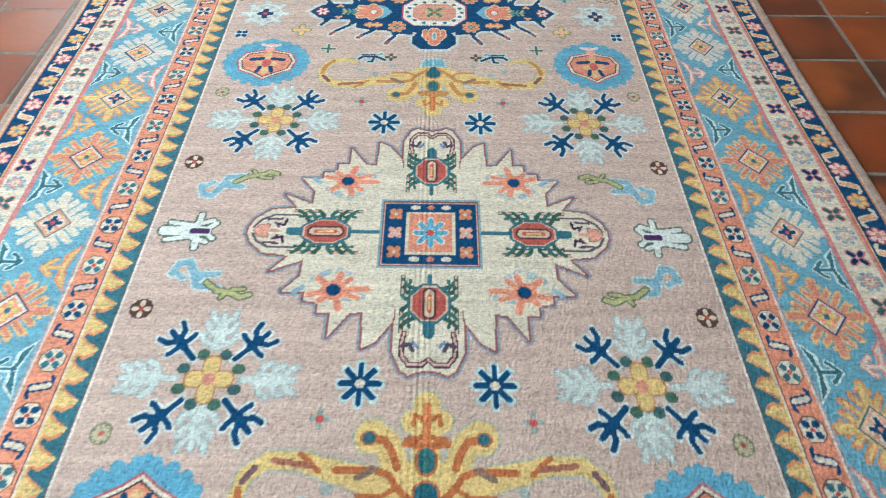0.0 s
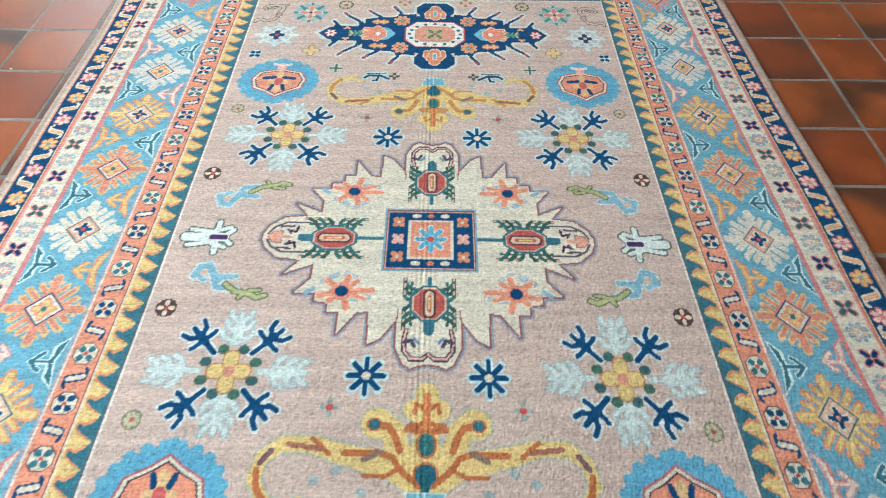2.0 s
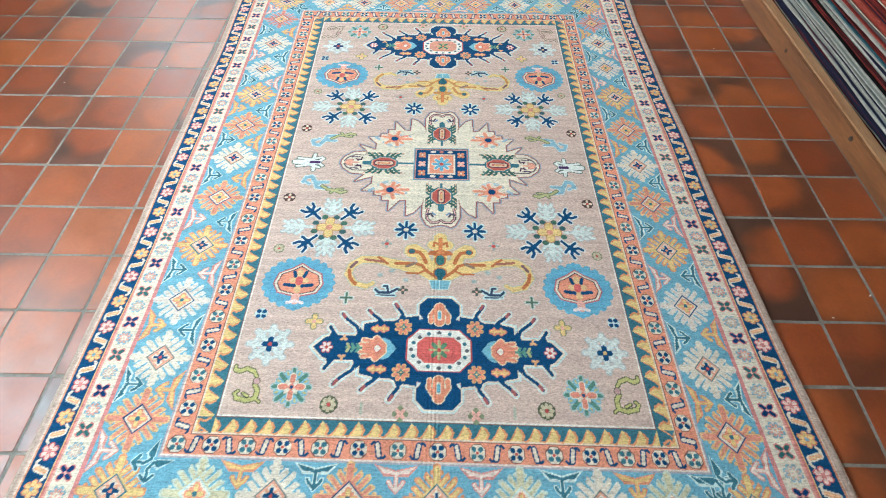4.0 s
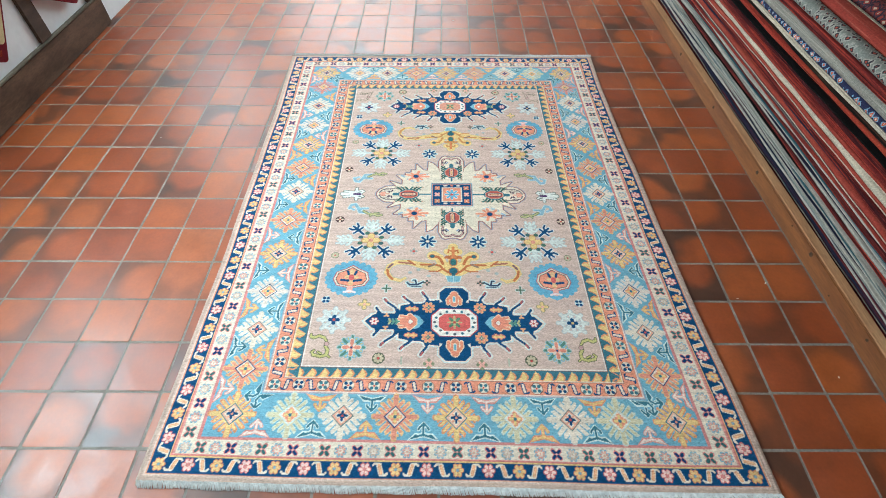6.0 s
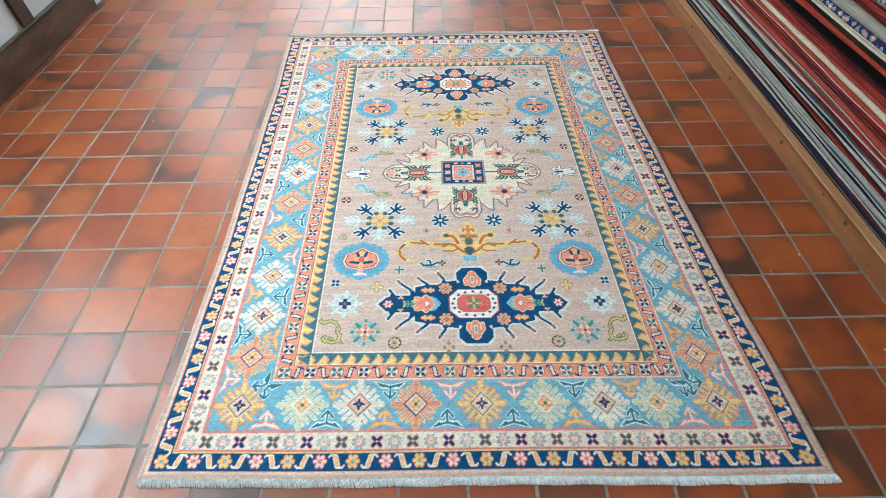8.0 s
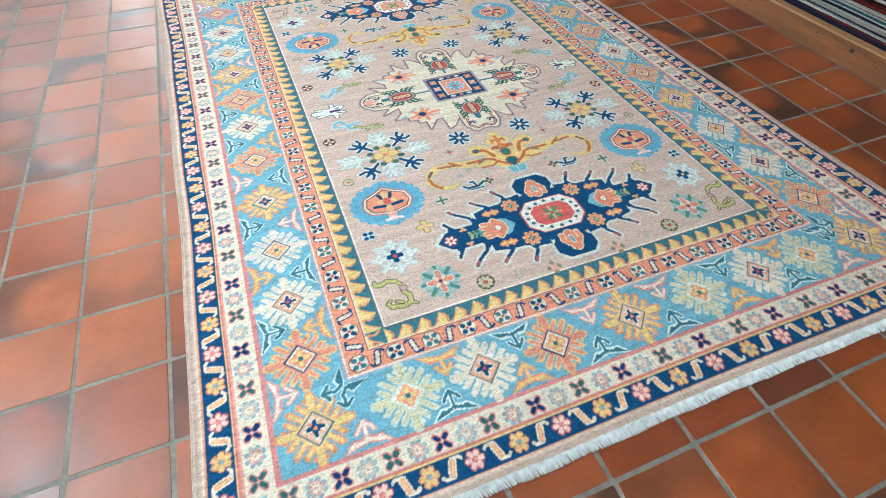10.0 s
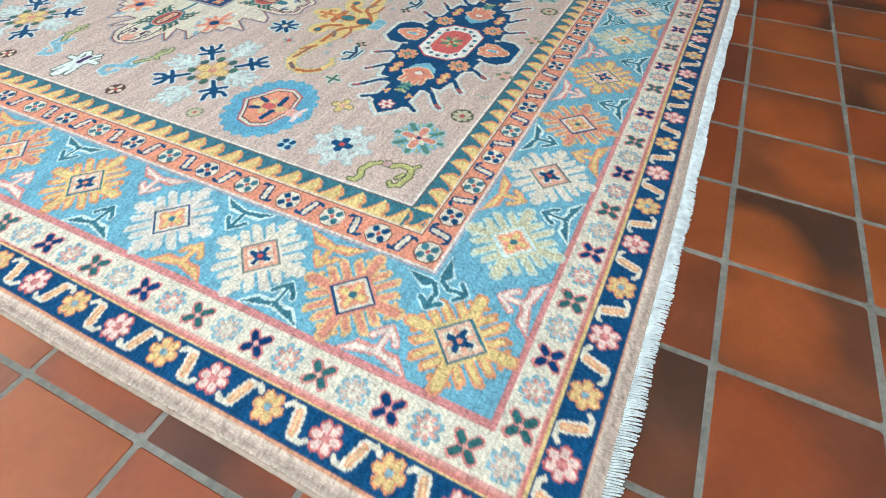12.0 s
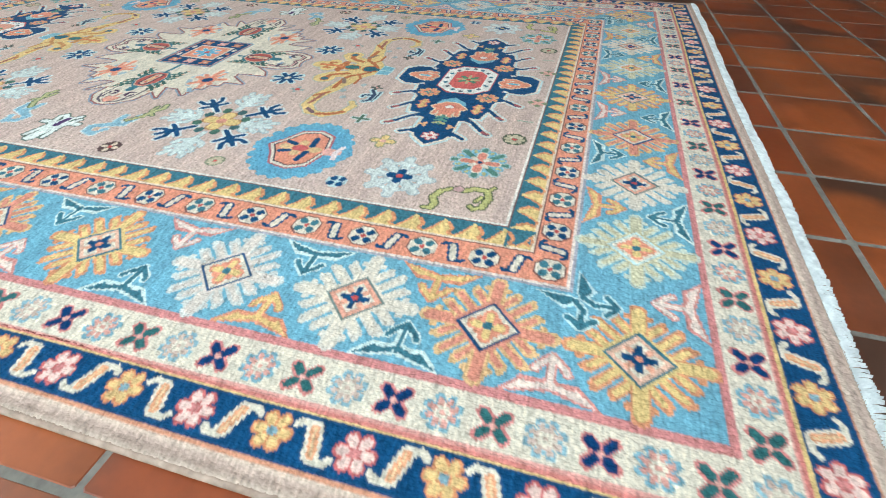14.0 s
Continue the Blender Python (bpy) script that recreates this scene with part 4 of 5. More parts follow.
# uneven dye lots from knot to knot and row to row
rng = np.random.default_rng(7)
tuft = rng.standard_normal((NY, NX))
tuft = (tuft + np.roll(tuft, 1, 1) + np.roll(tuft, 2, 1)) / 1.73
DYE *= 1.04 * (1 + 0.10 * tuft[:, :, None]) * (1 + 0.030 * rng.standard_normal((NY, 1, 1)))
gaps = rng.random((NY, NX)) < 0.022                # worn rows where the weft shows between knots
gaps |= np.roll(gaps, 1, 1) | np.roll(gaps, 2, 1)
DYE[gaps] *= 0.75
# neighbouring tufts lean into one another
soft = DYE.copy()
soft[1:-1, 1:-1] = 0.88 * DYE[1:-1, 1:-1] + 0.03 * (DYE[:-2, 1:-1] + DYE[2:, 1:-1] + DYE[1:-1, :-2] + DYE[1:-1, 2:])
DYE = np.clip(soft, 0.004, 0.9)


def rug_place(u, v):
    """The rug lies a little out of square: its right half is drawn in towards the far end."""
    wave = 0.0025 * np.sin(5.1 * v + 1.0) * np.sign(u) + 0.0015 * np.sin(11 * v)
    x = -0.0048 - 0.0072 * v + u * (0.9979 - 0.0083 * v + 0.0116 * v * v) - (0.0400 + 0.0189 * v) * u * u + 0.18 * np.maximum(0, u - 0.84) + wave * (np.abs(u) > 0.9)
    y = 0.0143 + 1.0009 * v - 0.0022 * v * v + 0.0112 * v ** 3 + u * (0.0076 * v - 0.0047)
    return x, y + 0.002 * np.sin(6 * u + 1) * (np.abs(v) > 1.2)


groove = np.clip((AU - NAVY[0] - 0.006) / 0.004, 0, 1)
DYE *= (1 - 0.07 * groove * (1 + np.sin(2 * math.pi * AU / 0.0135)))[:, :, None]
rug = thing("rug", "hand-knotted wool rug, pink field, blue star border, on tiles", "rug")
UU, VV = np.meshgrid(GU, GV)
PX, PY = rug_place(UU, VV)
PZ = 0.0105 + 0.0007 * np.sin(9 * PX + 4 * PY) * np.sin(7 * PY + 1) + 0.0006 * rng.standard_normal(PX.shape)
PZ += 0.0006 * groove * np.sin(2 * math.pi * AU / 0.0135)
rimness = np.minimum(RIM[0] - np.abs(UU), RIM[1] - np.abs(VV))
PZ += 0.0007 * np.cos(2 * math.pi * UU / 0.0102) * np.exp(-((UU + 0.012) / 0.022) ** 2)   # old fold down the middle
PZ -= 0.0020 * np.clip(1 - rimness / 0.024, 0, 1)
PZ[(rimness < 0.0017)] = 0.004
XYZ = np.stack([PX, PY, PZ], -1).reshape(-1, 3)
flat = DYE.reshape(-1, 3)
idx = np.arange(NX * NY).reshape(NY, NX)
QUADS = np.stack([idx[:-1, :-1], idx[:-1, 1:], idx[1:, 1:], idx[1:, :-1]], -1).reshape(-1, 4)
QZONE = ZONE[:-1, :-1].reshape(-1)
for zone, (name, label) in enumerate((("plain_edge", "tan plain-woven edge"), ("outer_border", "navy border with flowers and scrolls"), ("ivory_border", "ivory border with rosettes and crosses"),
                                      ("main_border", "sky-blue border of rayed stars"), ("inner_border", "coral border with small flowers"), ("sawtooth_border", "gold and teal sawtooth border"),
                                      ("field", "dusty pink field with small motifs"), ("centre_medallion", "ivory central medallion"), ("end_medallion", "navy end medallion with red heart"),
                                      ("end_medallion", "navy end medallion with peach heart"))):
    q = QUADS[QZONE == zone]
    used, inv = np.unique(q, return_inverse=True)
    me = bpy.data.meshes.new(name)
    me.vertices.add(len(used))
    me.vertices.foreach_set("co", XYZ[used].ravel())
    me.loops.add(q.size)
    me.loops.foreach_set("vertex_index", inv.ravel().astype(np.int32))
    me.polygons.add(len(q))
    me.polygons.foreach_set("loop_start", np.arange(0, q.size, 4, dtype=np.int32))
    me.update(calc_edges=True)
    me.polygons.foreach_set("use_smooth", np.ones(len(q), bool))
    dye = me.attributes.new("dye", "FLOAT_COLOR", "POINT")
    dye.data.foreach_set("color", np.c_[flat[used], np.ones(len(used))].astype(np.float32).ravel())
    me.materials.append(M_PILE)
    ob = new(name, me)
    ob.parent = rug
    ob["label"] = label


def cord(name, side):
    """The overcast cord along a long side."""
    ring, verts, faces = 6, [], []
    vs = np.linspace(-RIM[1], RIM[1], 260)
    for k, v in enumerate(vs):
        x, y = rug_place(np.array(side * (RIM[0] - 0.001)), np.array(v))
        r = 0.0042 + 0.00010 * math.sin(k * 2.2)
        for a in range(ring):
            t = 2 * math.pi * a / ring
            verts.append((float(x) + r * math.cos(t), float(y), 0.0046 + r * math.sin(t)))
    for k in range(len(vs) - 1):
        for a in range(ring):
            faces.append((k * ring + a, k * ring + (a + 1) % ring, (k + 1) * ring + (a + 1) % ring, (k + 1) * ring + a))
    ob = mesh_object(name, verts, faces, M_CORD, True)
    ob.parent = rug
    return ob


cord("selvedge", -1)
cord("selvedge", 1)


def fringe(end):
    """Short knotted tassels of the cotton warp."""
    rnd, verts, faces = random.Random(3 + end), [], []
    n = 600
    for k in range(n):
        u = -RIM[0] + 2 * RIM[0] * (k + 0.5) / n
        length = (0.020 if end < 0 else 0.030) + 0.0030 * rnd.random() + (0.0015 * math.sin(k * 0.11))
        lean = rnd.uniform(-0.0018, 0.0018) + 0.008
        w = 0.0018
        base = len(verts)
        for j in range(4):
            f = j / 3
            x, y = rug_place(np.array(u + lean * f), np.array(end * (RIM[1] - 0.004 + length * f)))
            z = (0.0085 if end < 0 else 0.0120) - 0.0055 * f + 0.003 * math.sin(f * 3.1) * rnd.random()
            ww = w * (1.15 - 0.45 * f * f)
            verts += [(float(x) - ww, float(y), z - 0.001), (float(x), float(y), z + ww), (float(x) + ww, float(y), z - 0.001)]
        for j in range(3):
            for a in range(3):
                p, q = base + 3 * j + a, base + 3 * j + (a + 1) % 3
                faces.append((p, q, q + 3, p + 3))
        faces.append((base + 9, base + 10, base + 11))
    ob = mesh_object("fringe", verts, faces, M_FRINGE)
    ob.parent = rug
    ob["kind"], ob["label"] = "stuff", "short white cotton fringe"
    return ob


fringes = {end: fringe(end) for end in (-1, 1)}
for end in (-1, 1):                               # woven cotton heading from which the tassels hang
    hv, hf = [], []
    for k in range(81):
        u = -RIM[0] + 2 * RIM[0] * k / 80
        for f, zz in ((-0.004, 0.0076), (0.010, 0.0052), (0.012, 0.0012)):
            x, y = rug_place(np.array(u), np.array(end * (RIM[1] + f)))
            hv.append((float(x), float(y), zz))
    for k in range(80):
        for a in range(2):
            hf.append((3 * k + a, 3 * k + 3 + a, 3 * k + 4 + a, 3 * k + 1 + a) if end < 0 else (3 * k + a, 3 * k + 1 + a, 3 * k + 4 + a, 3 * k + 3 + a))
    head = mesh_object("fringe_heading", hv, hf, M_CORD)
    head.parent = fringes[end]

# ---- right side: pine kerb beam and the stack of folded rugs behind it ----
BEAM_X = 1.535
STACK_Y = (-2.3, 3.3)
beam = thing("timber_beam", "pine kerb beam on the tiled floor edging the rug stack", "beam")
beam.rotation_euler[2] = 0.0110
part("beam_body", box(BEAM_X, BEAM_X + 0.05, *STACK_Y, 0.0, 0.088, 0.004), M_PINE, beam)
part("beam_worn_edge", box(BEAM_X + 0.004, BEAM_X + 0.05, STACK_Y[0], STACK_Y[1], 0.0885, 0.096, 0.003), M_PINE_WORN, beam, "worn pale top edge")
for y, z, r in ((0.111, 0.061, 0.0105), (-0.43, 0.066, 0.0105), (-0.26, 0.066, 0.004), (-0.85, 0.07, 0.006), (0.70, 0.05, 0.009), (1.30, 0.058, 0.010), (-0.62, 0.030, 0.004)):
    bm = bmesh.new()
    bmesh.ops.create_cone(bm, cap_ends=True, segments=12, radius1=r, radius2=r * 0.9, depth=0.003, matrix=pose(BEAM_X - 0.0008, y, z, 0, -90, 0))
    part("knot", bm, M_KNOT, beam, "dark wood knot")


def cloth(name, c1, c2, c3):
    """Woven wool with stripes of other dyes along its length and a coarse nap."""
    m, n, l, b = material(name, 0.95, 0.1)
    c1, c2, c3 = [(0.52 * c[0], 0.475 * c[1], 0.425 * c[2]) for c in (c1, c2, c3)]
    tc = n.new("ShaderNodeTexCoord")
    mp = n.new("ShaderNodeMapping")
    mp.inputs["Scale"].default_value = (25, 2.2, 190)
    l.new(tc.outputs["Object"], mp.inputs[0])
    a = node(n, "ShaderNodeTexNoise", Scale=1.0, Detail=3.0)
    l.new(mp.outputs[0], a.inputs["Vector"])
    f = node(n, "ShaderNodeTexNoise", Scale=160.0, Detail=3.0)
    l.new(tc.outputs["Object"], f.inputs["Vector"])
    r = ramp(n, [(0.36, c1), (0.46, c2), (0.55, c2), (0.66, c3)])
    l.new(a.outputs[0], r.inputs[0])
    g = ramp(n, [(0.3, (0.55, 0.55, 0.55)), (0.7, (1.2, 1.2, 1.2))])
    l.new(f.outputs[0], g.inputs[0])
    l.new(mix(n, l, 0.75, r.outputs[0], g.outputs[0], "MULTIPLY"), b.inputs["Base Color"])
    bump(n, l, b, f.outputs[0], 0.5, 0.004)
    return m


WHITE_T, NAVY_T, RED_T, MAROON_T, GREY_T, BLUE_T, DARK_T, RUST_T, BEIGE_T = ((0.55, 0.54, 0.50), (0.020, 0.022, 0.055), (0.48, 0.060, 0.040), (0.19, 0.024, 0.024), (0.24, 0.22, 0.21),
                                                                          (0.15, 0.26, 0.33), (0.008, 0.006, 0.006), (0.42, 0.080, 0.036), (0.54, 0.48, 0.39))
CLOTHS = {k: cloth(n, *c) for k, (n, c) in {
    "l": ("light_blue_wool", ((0.30, 0.37, 0.39), (0.44, 0.46, 0.44), (0.13, 0.21, 0.25))), "t": ("teal_wool", ((0.03, 0.10, 0.14), (0.05, 0.15, 0.20), NAVY_T)), "q": ("coral_wool", ((0.50, 0.095, 0.065), (0.42, 0.065, 0.05), (0.56, 0.14, 0.10))),
    "n": ("navy_wool", (NAVY_T, NAVY_T, MAROON_T)), "w": ("white_wool", (WHITE_T, (0.68, 0.67, 0.63), (0.34, 0.34, 0.33))), "g": ("grey_wool", (GREY_T, (0.13, 0.12, 0.13), (0.22, 0.17, 0.17))),
    "b": ("blue_wool", (BLUE_T, WHITE_T, NAVY_T)), "m": ("maroon_wool", (MAROON_T, (0.07, 0.012, 0.016), RED_T)), "r": ("red_wool", (RED_T, MAROON_T, RED_T)),
    "c": ("cream_wool", ((0.84, 0.74, 0.60), (0.72, 0.66, 0.56), (0.88, 0.80, 0.66))), "k": ("gap_shade_black_wool", (DARK_T, DARK_T, (0.030, 0.010, 0.010))), "u": ("rust_wool", (RUST_T, RED_T, DARK_T)),
    "o": ("olive_wool", ((0.045, 0.03, 0.016), DARK_T, (0.07, 0.03, 0.02))), "p": ("patterned_blue_wool", (NAVY_T, BLUE_T, BEIGE_T)), "s": ("silver_wool", ((0.47, 0.47, 0.44), (0.35, 0.35, 0.33), (0.52, 0.51, 0.47)))}.items()}


def patterned(name, palette, cell, spread=1.0):
    """Close-set small medallions and lattice in the palette's dyes."""
    m, n, l, b = material(name, 0.95, 0.1)
    tc = n.new("ShaderNodeTexCoord")
    v = node(n, "ShaderNodeTexVoronoi", Scale=cell, Randomness=0.6)
    v.distance = "MANHATTAN"
    l.new(tc.outputs["Object"], v.inputs["Vector"])
    r = ramp(n, [(0.0, palette[0]), (0.20 * spread, palette[1]), (0.38 * spread, palette[2]), (0.56 * spread, palette[3])])
    r.color_ramp.interpolation = "CONSTANT"
    l.new(v.outputs["Distance"], r.inputs[0])
    f = node(n, "ShaderNodeTexNoise", Scale=160.0, Detail=3.0)
    l.new(tc.outputs["Object"], f.inputs["Vector"])
    g = ramp(n, [(0.3, (0.55, 0.55, 0.55)), (0.7, (1.2, 1.2, 1.2))])
    l.new(f.outputs[0], g.inputs[0])
    l.new(mix(n, l, 0.75, r.outputs[0], g.outputs[0], "MULTIPLY"), b.inputs["Base Color"])
    bump(n, l, b, f.outputs[0], 0.5, 0.004)
    return m


CLOTHS["x"] = patterned("grey_medallion_wool", ((0.26, 0.05, 0.03), (0.03, 0.025, 0.03), (0.25, 0.235, 0.20), (0.16, 0.16, 0.14)), 32, 1.3)
CLOTHS["y"] = patterned("maroon_lattice_wool", ((0.36, 0.28, 0.20), (0.20, 0.03, 0.025), (0.03, 0.02, 0.03), (0.13, 0.03, 0.03)), 30, 1.55)
CLOTHS["p"] = patterned("blue_patterned_wool", (BEIGE_T, RUST_T, BLUE_T, NAVY_T), 30)
NAMES = {"l": "light blue", "t": "dark teal", "q": "coral-red", "n": "navy", "w": "white and grey", "g": "grey", "b": "blue and white", "m": "maroon", "r": "deep red", "c": "beige", "k": "near-black gap-shade", "u": "rust-red", "o": "dark olive", "p": "blue patterned", "s": "silver-grey"}
# from the floor up: cloth, thickness, how far its fold stands back
# the k layers also carry the shade of the stack's gaps as near-black cloth
LAYERS = [("m", 0.070, 0.000), ("n", 0.026, 0.000), ("w", 0.009, 0.003), ("n", 0.012, 0.008), ("l", 0.012, 0.002), ("w", 0.007, 0.000), ("n", 0.006, 0.006), ("l", 0.006, 0.001), ("t", 0.008, 0.006), ("l", 0.008, 0.001), ("m", 0.006, 0.008), ("w", 0.006, 0.000), ("k", 0.005, 0.008), ("m", 0.015, 0.010), ("k", 0.016, 0.016),
          ("w", 0.008, 0.000), ("n", 0.008, 0.006), ("l", 0.010, 0.000), ("t", 0.006, 0.005), ("m", 0.020, 0.008), ("w", 0.008, 0.002), ("r", 0.014, 0.004), ("g", 0.010, 0.008), ("q", 0.025, 0.000), ("n", 0.010, 0.010), ("m", 0.016, 0.006), ("r", 0.012, 0.003), ("q", 0.019, 0.000),
          ("c", 0.024, 0.000), ("q", 0.016, 0.006), ("r", 0.022, 0.000), ("m", 0.016, 0.004), ("k", 0.006, 0.012), ("k", 0.033, 0.200), ("u", 0.020, 0.000), ("o", 0.022, 0.008), ("c", 0.012, 0.002), ("p", 0.029, 0.004), ("s", 0.048, -0.006), ("m", 0.016, 0.006), ("r", 0.020, 0.002)]


def folded_rug(kind, z0, thick, back, seed):
    """A rug folded over: a long slab with a round front fold that wanders a little."""
    rnd = random.Random(seed)
    ph = [rnd.uniform(0, 6.3) for _ in range(4)]
    prof = 7
    ys = np.linspace(STACK_Y[0] + rnd.uniform(0, 0.06), STACK_Y[1] - rnd.uniform(0, 0.06), 64)
    verts, faces = [], []
    for y in ys:
        wob = 0.0055 * math.sin(2.1 * y + ph[0]) + 0.003 * math.sin(5.3 * y + ph[1]) + 0.0015 * math.sin(17 * y + ph[2])
        front, t = 1.606 - 0.0075 * y + back + wob, thick * (1 + 0.06 * math.sin(4.1 * y + ph[2]))
        verts.append((2.45, y, z0 + thick - 0.001))
        for k in range(prof):
            a = math.pi / 2 + math.pi * k / (prof - 1)
            rr = min(0.5 * t, 0.02)
            verts.append((front + rr + rr * math.cos(a), y, z0 + thick / 2 + 0.499 * t * math.sin(a)))
        verts.append((2.45, y, z0 + 0.001))
    m = prof + 2
    for j in range(len(ys) - 1):
        for k in range(m):
            a, b = j * m + k, j * m + (k + 1) % m
            faces.append((a, a + m, b + m, b))
    faces += [tuple(range(m)), tuple(reversed(range((len(ys) - 1) * m, len(ys) * m)))]
    ob = mesh_object("folded_rug", verts, faces, CLOTHS[kind], True)
    edge_dye = {"l": "w", "t": "l", "w": "s", "m": "r", "r": "q", "u": "q", "q": "c", "g": "w", "p": "c", "s": "w", "c": "w", "n": "b"}.get(kind)
    if edge_dye and seed % 2 and thick < 0.06:                 # overcast edge showing along the fold's foot
        ev, ef, r = [], [], 0.0022
        for j, y in enumerate(ys):
            fold = verts[j * m + 1 + prof // 2]
            for a in range(5):
                q = 2 * math.pi * a / 5
                ev.append((fold[0] + 0.0005 + r * math.cos(q), y, z0 + 0.0026 + 0.0008 * math.sin(9 * y + ph[1]) + r * math.sin(q)))
        for j in range(len(ys) - 1):
            for a in range(5):
                ef.append((j * 5 + a, j * 5 + (a + 1) % 5, j * 5 + 5 + (a + 1) % 5, j * 5 + 5 + a))
        edge = mesh_object("bound_edge", ev, ef, CLOTHS[edge_dye], True)
        edge.parent = ob
    return tagged(ob, "folded %s wool rug lying in the tall stack" % NAMES[kind], "rug", "rugs in the stack")


z = 0.012
part("stack_pallet", box(1.60, 2.45, STACK_Y[0], STACK_Y[1], 0.0, 0.0118), M_PINE, None)
tagged(bpy.data.objects["stack_pallet"], "low pine board under the stack of rugs", "pallet")
for k, (kind, thick, back) in enumerate(LAYERS):
    folded_rug(kind, z, thick, back, 100 + k)
    z += thick
STACK_TOP = z


def rolled_rug(x, zc, r, kind, seed, label):
    rnd = random.Random(seed)
    ys = np.linspace(STACK_Y[0] + 0.1, STACK_Y[1] - 0.1, 50)
    verts, faces, ring = [], [], 16
    for j, y in enumerate(ys):
        for a in range(ring):
            t = 2 * math.pi * a / ring
            rr = r * (1 + 0.05 * math.sin(3 * t + 1.3 * y) + 0.02 * math.sin(9 * y + a))
            verts.append((x + 1.5 * rr * math.cos(t), y, zc + rr * math.sin(t) * (1.0 if math.sin(t) > 0 else 0.93)))
    for j in range(len(ys) - 1):
        for a in range(ring):
            faces.append((j * ring + a, j * ring + (a + 1) % ring, (j + 1) * ring + (a + 1) % ring, (j + 1) * ring + a))
    faces += [tuple(reversed(range(ring))), tuple(range((len(ys) - 1) * ring, len(ys) * ring))]
    return tagged(mesh_object("rolled_rug", verts, faces, CLOTHS[kind], True), label, "rug", "rugs in the stack")


rolled_rug(1.640, STACK_TOP + 0.026, 0.027, "x", 5, "grey patterned rug rolled loosely on top of the stack")
red_roll = rolled_rug(1.735, STACK_TOP + 0.036, 0.037, "q", 6, "coral-red rug with a beaded edge lying on the stack")
verts, faces = [], []
for j in range(int((STACK_Y[1] - STACK_Y[0] - 0.24) / 0.013)):          # pale stitches along the far border of the red rug
    y = STACK_Y[0] + 0.12 + 0.013 * j
    for w in (-0.006, 0.006):
        q, k = radians(63) + w / 0.045, len(verts)
        rr = 0.037 * (1 + 0.05 * math.sin(3 * q + 1.3 * y)) + 0.0012
        cx, cz = 1.735 + 1.5 * rr * math.cos(q), STACK_TOP + 0.036 + rr * math.sin(q)
        verts += [(cx + a, y + b, cz + c) for c in (-0.003, 0.0015) for a, b in ((-0.0022, -0.004), (0.0022, -0.004), (0.0022, 0.004), (-0.0022, 0.004))]
        faces += [tuple(k + v for v in f) for f in ((4, 5, 6, 7), (0, 1, 5, 4), (1, 2, 6, 5), (2, 3, 7, 6), (3, 0, 4, 7))]
stitches = mesh_object("beaded_edge", verts, faces, CLOTHS["c"])
stitches.parent = red_roll
rolled_rug(1.865, STACK_TOP + 0.044, 0.045, "y", 7, "maroon patterned rug rolled on top of the stack")

# ---- left side: old skirting timber, posts, and textiles hanging on the white wall ----
SK_X = -2.504
M_OLDTOP = grainy("worn_sill_top", (0.10, 0.085, 0.06), (0.19, 0.165, 0.12), 8, 0.7, (3, 0.8, 3), fine=50)
skirt = thing("skirting_timber", "old brown timber sill board along the white wall", "timber")
part("board", box(X0 + 0.0005, SK_X, -1.6, 1.845, 0.0, 0.186, 0.006), M_SKIRT, skirt)
part("top_moulding", box(X0 + 0.0005, SK_X + 0.003, -1.6, 1.845, 0.1862, 0.196, 0.003), M_OLDTOP, skirt, "worn greenish-grey top edge")
for y0, y1 in ((1.115, 1.238), (1.700, 1.838)):
    post = thing("timber_post", "dark oak post standing on the sill board", "post")
    part("post_body", box(X0 + 0.0005, SK_X - 0.004, y0, y1, 0.1962, ZC - 0.002, 0.008), M_OAK, post)


M_CREAM = grainy("cream_flatweave", (0.52, 0.40, 0.22), (0.62, 0.49, 0.29), 14, 0.95, spec=0.1, fine=220, relief=0.4, mottle=0.4)
M_BURGUNDY = grainy("burgundy_flatweave", (0.13, 0.012, 0.020), (0.19, 0.020, 0.026), 14, 0.95, spec=0.1, fine=220, relief=0.4, mottle=0.5)


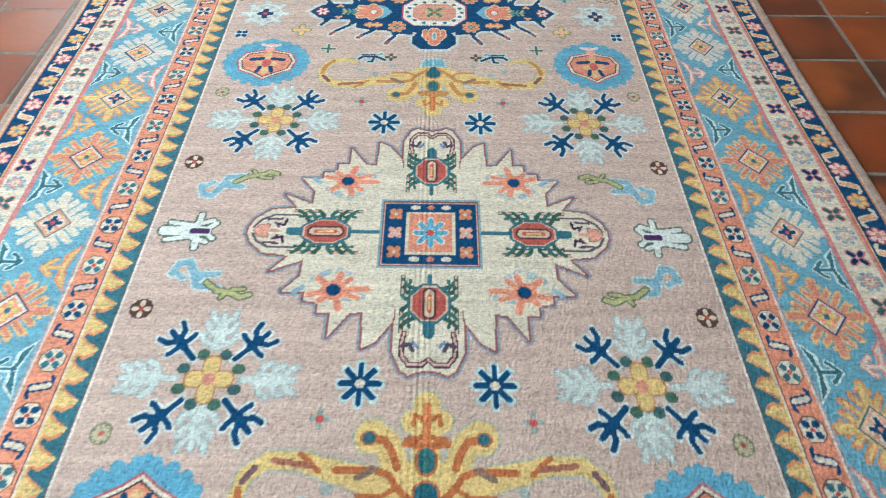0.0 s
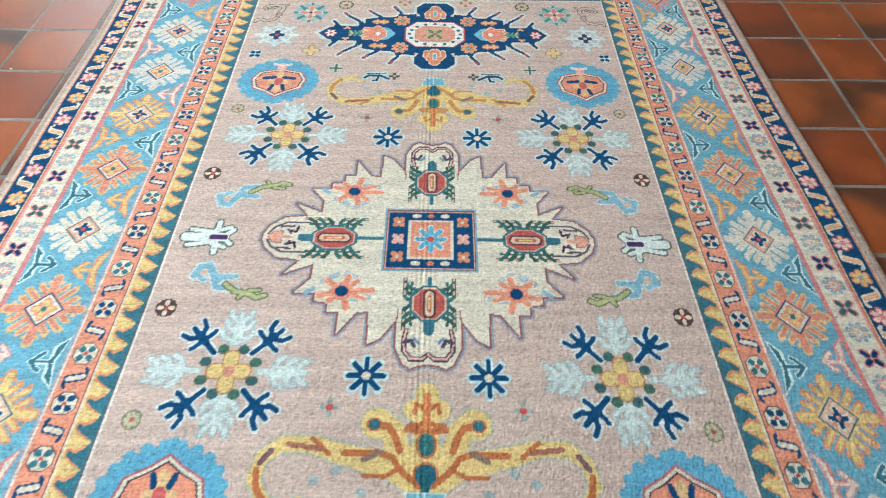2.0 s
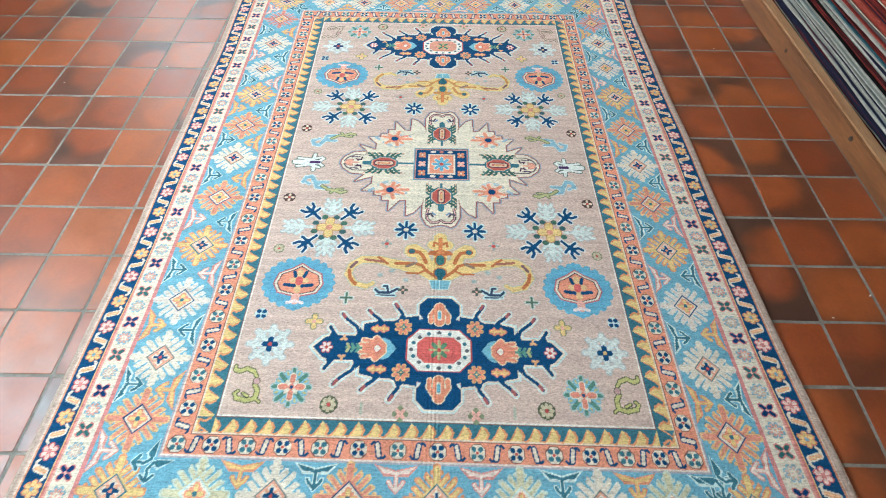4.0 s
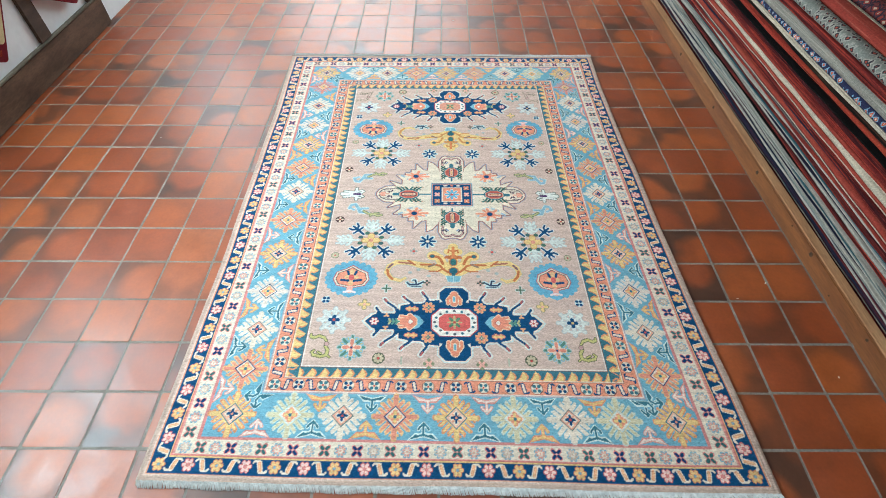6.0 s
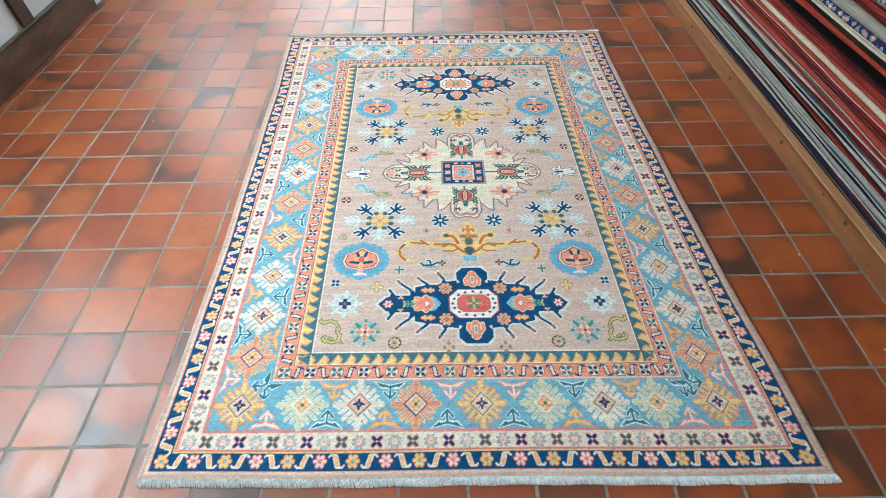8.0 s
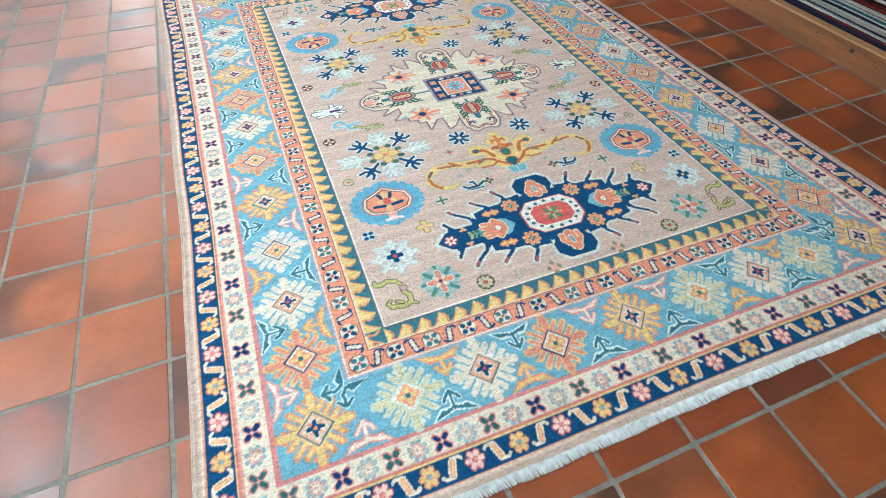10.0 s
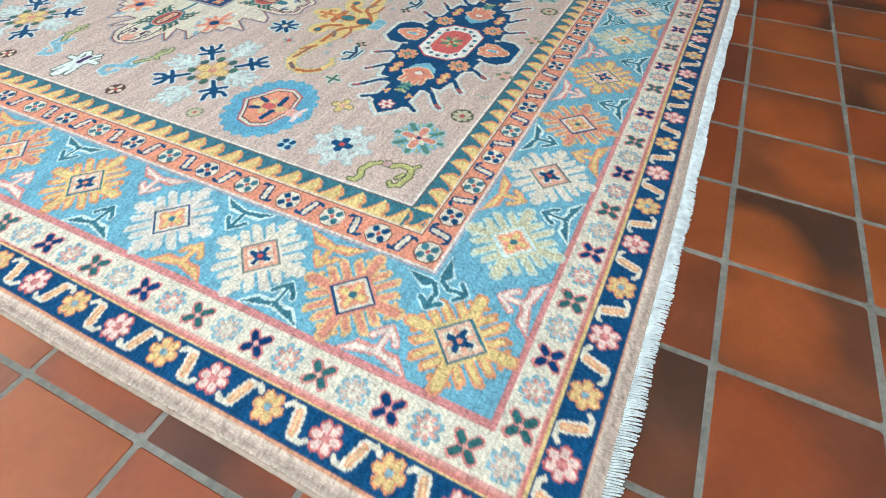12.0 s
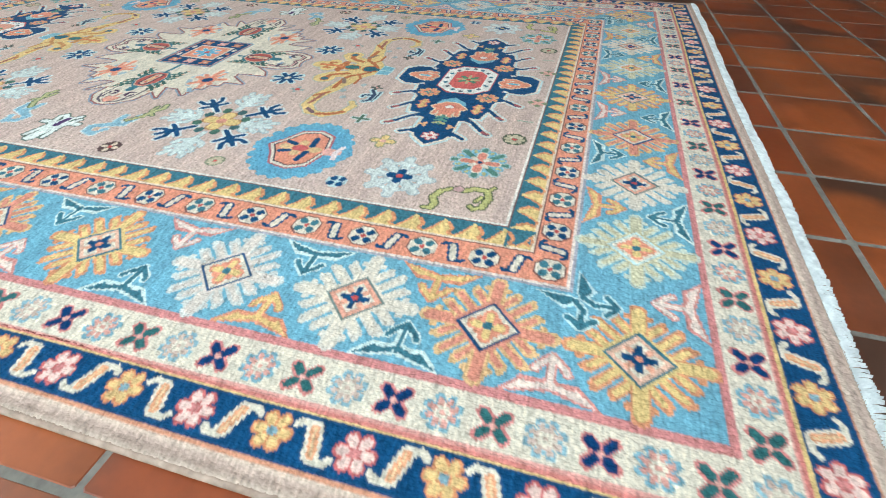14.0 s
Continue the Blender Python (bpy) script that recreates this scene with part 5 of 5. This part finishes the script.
def hanging_textile(cy, cz, x, label):
    """A small flat-woven rug hung askew by its upper corners: cream field, burgundy hem, one corner lowest."""
    t = thing("hanging_rug", label, "rug")
    along_hem, up_side = Vector((0, -0.88, 0.475)), Vector((0, 0.66, 0.75))

    def slab(a0, a1, b0, b1, x0, x1, r=0.022):
        ring = []
        for ca, cb, turn in ((a0 + r, b0 + r, 180), (a1 - r, b0 + r, 270), (a1 - r, b1 - r, 0), (a0 + r, b1 - r, 90)):
            for k in range(5):
                q = radians(turn + 22.5 * k)
                ring.append(Vector((0, cy, cz)) + along_hem * (ca + r * math.cos(q)) + up_side * (cb + r * math.sin(q)))
        bm = bmesh.new()
        back = [bm.verts.new((x0 + 0.004 * math.sin(9 * p.y), p.y, p.z)) for p in ring]
        front = [bm.verts.new((x1 + 0.004 * math.sin(9 * p.y), p.y, p.z)) for p in ring]
        bm.faces.new(back)
        bm.faces.new(list(reversed(front)))
        for k in range(len(ring)):
            bm.faces.new((back[k], front[k], front[(k + 1) % len(ring)], back[(k + 1) % len(ring)]))
        bmesh.ops.recalc_face_normals(bm, faces=bm.faces)
        return bm

    part("hem", slab(0.0, 0.48, 0.0, 0.46, x, x + 0.014), M_BURGUNDY, t, "burgundy hem")
    part("panel", slab(0.018, 0.462, 0.095, 0.442, x + 0.0145, x + 0.019), M_CREAM, t, "cream woven panel")
    part("corner_motif", slab(0.040, 0.075, 0.030, 0.065, x + 0.0145, x + 0.017, 0.008), CLOTHS["u"], t, "small rust-coloured motif in the hem")
    top = Vector((0, cy, cz)) + up_side * 0.44 + along_hem * 0.20
    part("hanging_peg", box(X0 + 0.001, x + 0.022, top.y - 0.012, top.y + 0.012, top.z - 0.012, top.z + 0.012, 0.003), M_OAK, t, "dark oak peg in the wall")
    return t


hanging_textile(0.785, 0.262, SK_X + 0.008, "cream and burgundy rug hanging askew on the white wall")
hanging_textile(1.560, 0.252, SK_X + 0.008, "cream and burgundy rug hanging askew between the posts")

# ---- floor: quarry tiles in recessed cement joints ----
PITCH, ANGLE, OX, OY, JOINT = 0.2000, 0.00357, 1.1387, -0.0136, 0.0078
floor = tagged(part("floor", box(X0 - 0.2, X1 + 0.2, Y0 - 0.2, Y1 + 0.2, -0.12, -0.0010), M_GROUT, None), "terracotta quarry tile floor with grey cement joints", "floor", kind="structure")


def tile_shape(seed):
    """A pressed clay tile with a soft arris and slightly uneven edges."""
    rnd = random.Random(seed)
    h = (PITCH - JOINT) / 2
    ring = []
    for px, py in ((-1, -1), (1, -1), (1, 1), (-1, 1)):
        cx, cy = h * px + rnd.uniform(-0.0012, 0.0012), h * py + rnd.uniform(-0.0012, 0.0012)
        r = 0.0018 + rnd.uniform(0, 0.0025)
        ring += [(cx - r * px, cy), (cx, cy - r * py)] if px * py > 0 else [(cx, cy - r * py), (cx - r * px, cy)]
    ang = sorted(range(8), key=lambda k: math.atan2(ring[k][1], ring[k][0]))
    ring = [ring[k] for k in ang]
    tilt = rnd.uniform(-0.0004, 0.0004)
    verts = [(x, y, -0.008) for x, y in ring] + [(x, y, -0.0014 + tilt * x) for x, y in ring] + [(x * 0.985, y * 0.985, -0.0004 + tilt * x * 4) for x, y in ring]
    faces = [(k + 8 * l, (k + 1) % 8 + 8 * l, (k + 1) % 8 + 8 * l + 8, k + 8 * l + 8) for l in range(2) for k in range(8)] + [tuple(range(16, 24))]
    return verts, faces


SHAPES = [tile_shape(k) for k in range(12)]
TILE_MESHES = []
for v, f in SHAPES:
    me = bpy.data.meshes.new("tile")
    me.from_pydata(v, [], f)
    me.materials.append(M_TILE)
    TILE_MESHES.append(me)
ca, sa = math.cos(ANGLE), math.sin(ANGLE)
tr = random.Random(11)
far_v, far_f = [], []
for i in range(-20, 9):
    for j in range(-24, 25):
        gx, gy = (i + 0.5) * PITCH, (j + 0.5) * PITCH
        x, y = OX + ca * gx - sa * gy, OY + sa * gx + ca * gy
        if not (X0 - 0.05 < x < X1 + 0.05 and Y0 - 0.05 < y < Y1 + 0.05):
            continue
        kind, turn, lift = tr.randrange(12), tr.randrange(4), tr.uniform(-0.0005, 0.0004)
        hidden = abs(x) < 0.78 and abs(y) < 1.12 or x > 1.68
        if -2.25 < x < 1.62 and -2.3 < y < 2.15 and not hidden:
            ob = new("tile", TILE_MESHES[kind])
            ob.matrix_world = pose(x, y, lift, 0, 0, 90 * turn + math.degrees(ANGLE))
            ob.parent = floor
        else:
            c, s = math.cos(ANGLE + turn * math.pi / 2), math.sin(ANGLE + turn * math.pi / 2)
            o = len(far_v)
            far_v += [(x + c * a - s * b, y + s * a + c * b, q + lift) for a, b, q in SHAPES[kind][0]]
            far_f += [tuple(k + o for k in f) for f in SHAPES[kind][1]]
rest_tiles = mesh_object("tile_field", far_v, far_f, M_TILE_FAR)
rest_tiles.parent = floor
rest_tiles["kind"] = "stuff"

# crumbs and lint on the floor
M_LINT = grainy("white_lint", (0.62, 0.58, 0.52), (0.78, 0.75, 0.70), 200, 0.9)
for x, y, s in ((-1.225, 0.585, 0.006), (-1.27, 0.56, 0.005), (1.18, -0.60, 0.005), (1.33, -0.52, 0.006), (0.02, 1.90, 0.008), (1.25, 0.80, 0.005), (-1.62, 0.46, 0.004), (1.42, -0.95, 0.006)):
    bm = bmesh.new()
    bmesh.ops.create_icosphere(bm, subdivisions=1, radius=s, matrix=Matrix.Translation((x, y, 0.0022)) @ pose(0, 0, 0, 0, 0, 300 * x) @ Matrix.Diagonal((1.0, 0.35, 0.30, 1)))
    tagged(part("lint_scrap", bm, M_LINT, None), "tiny white scrap of lint on the tiled floor", "lint", "scraps on the floor")
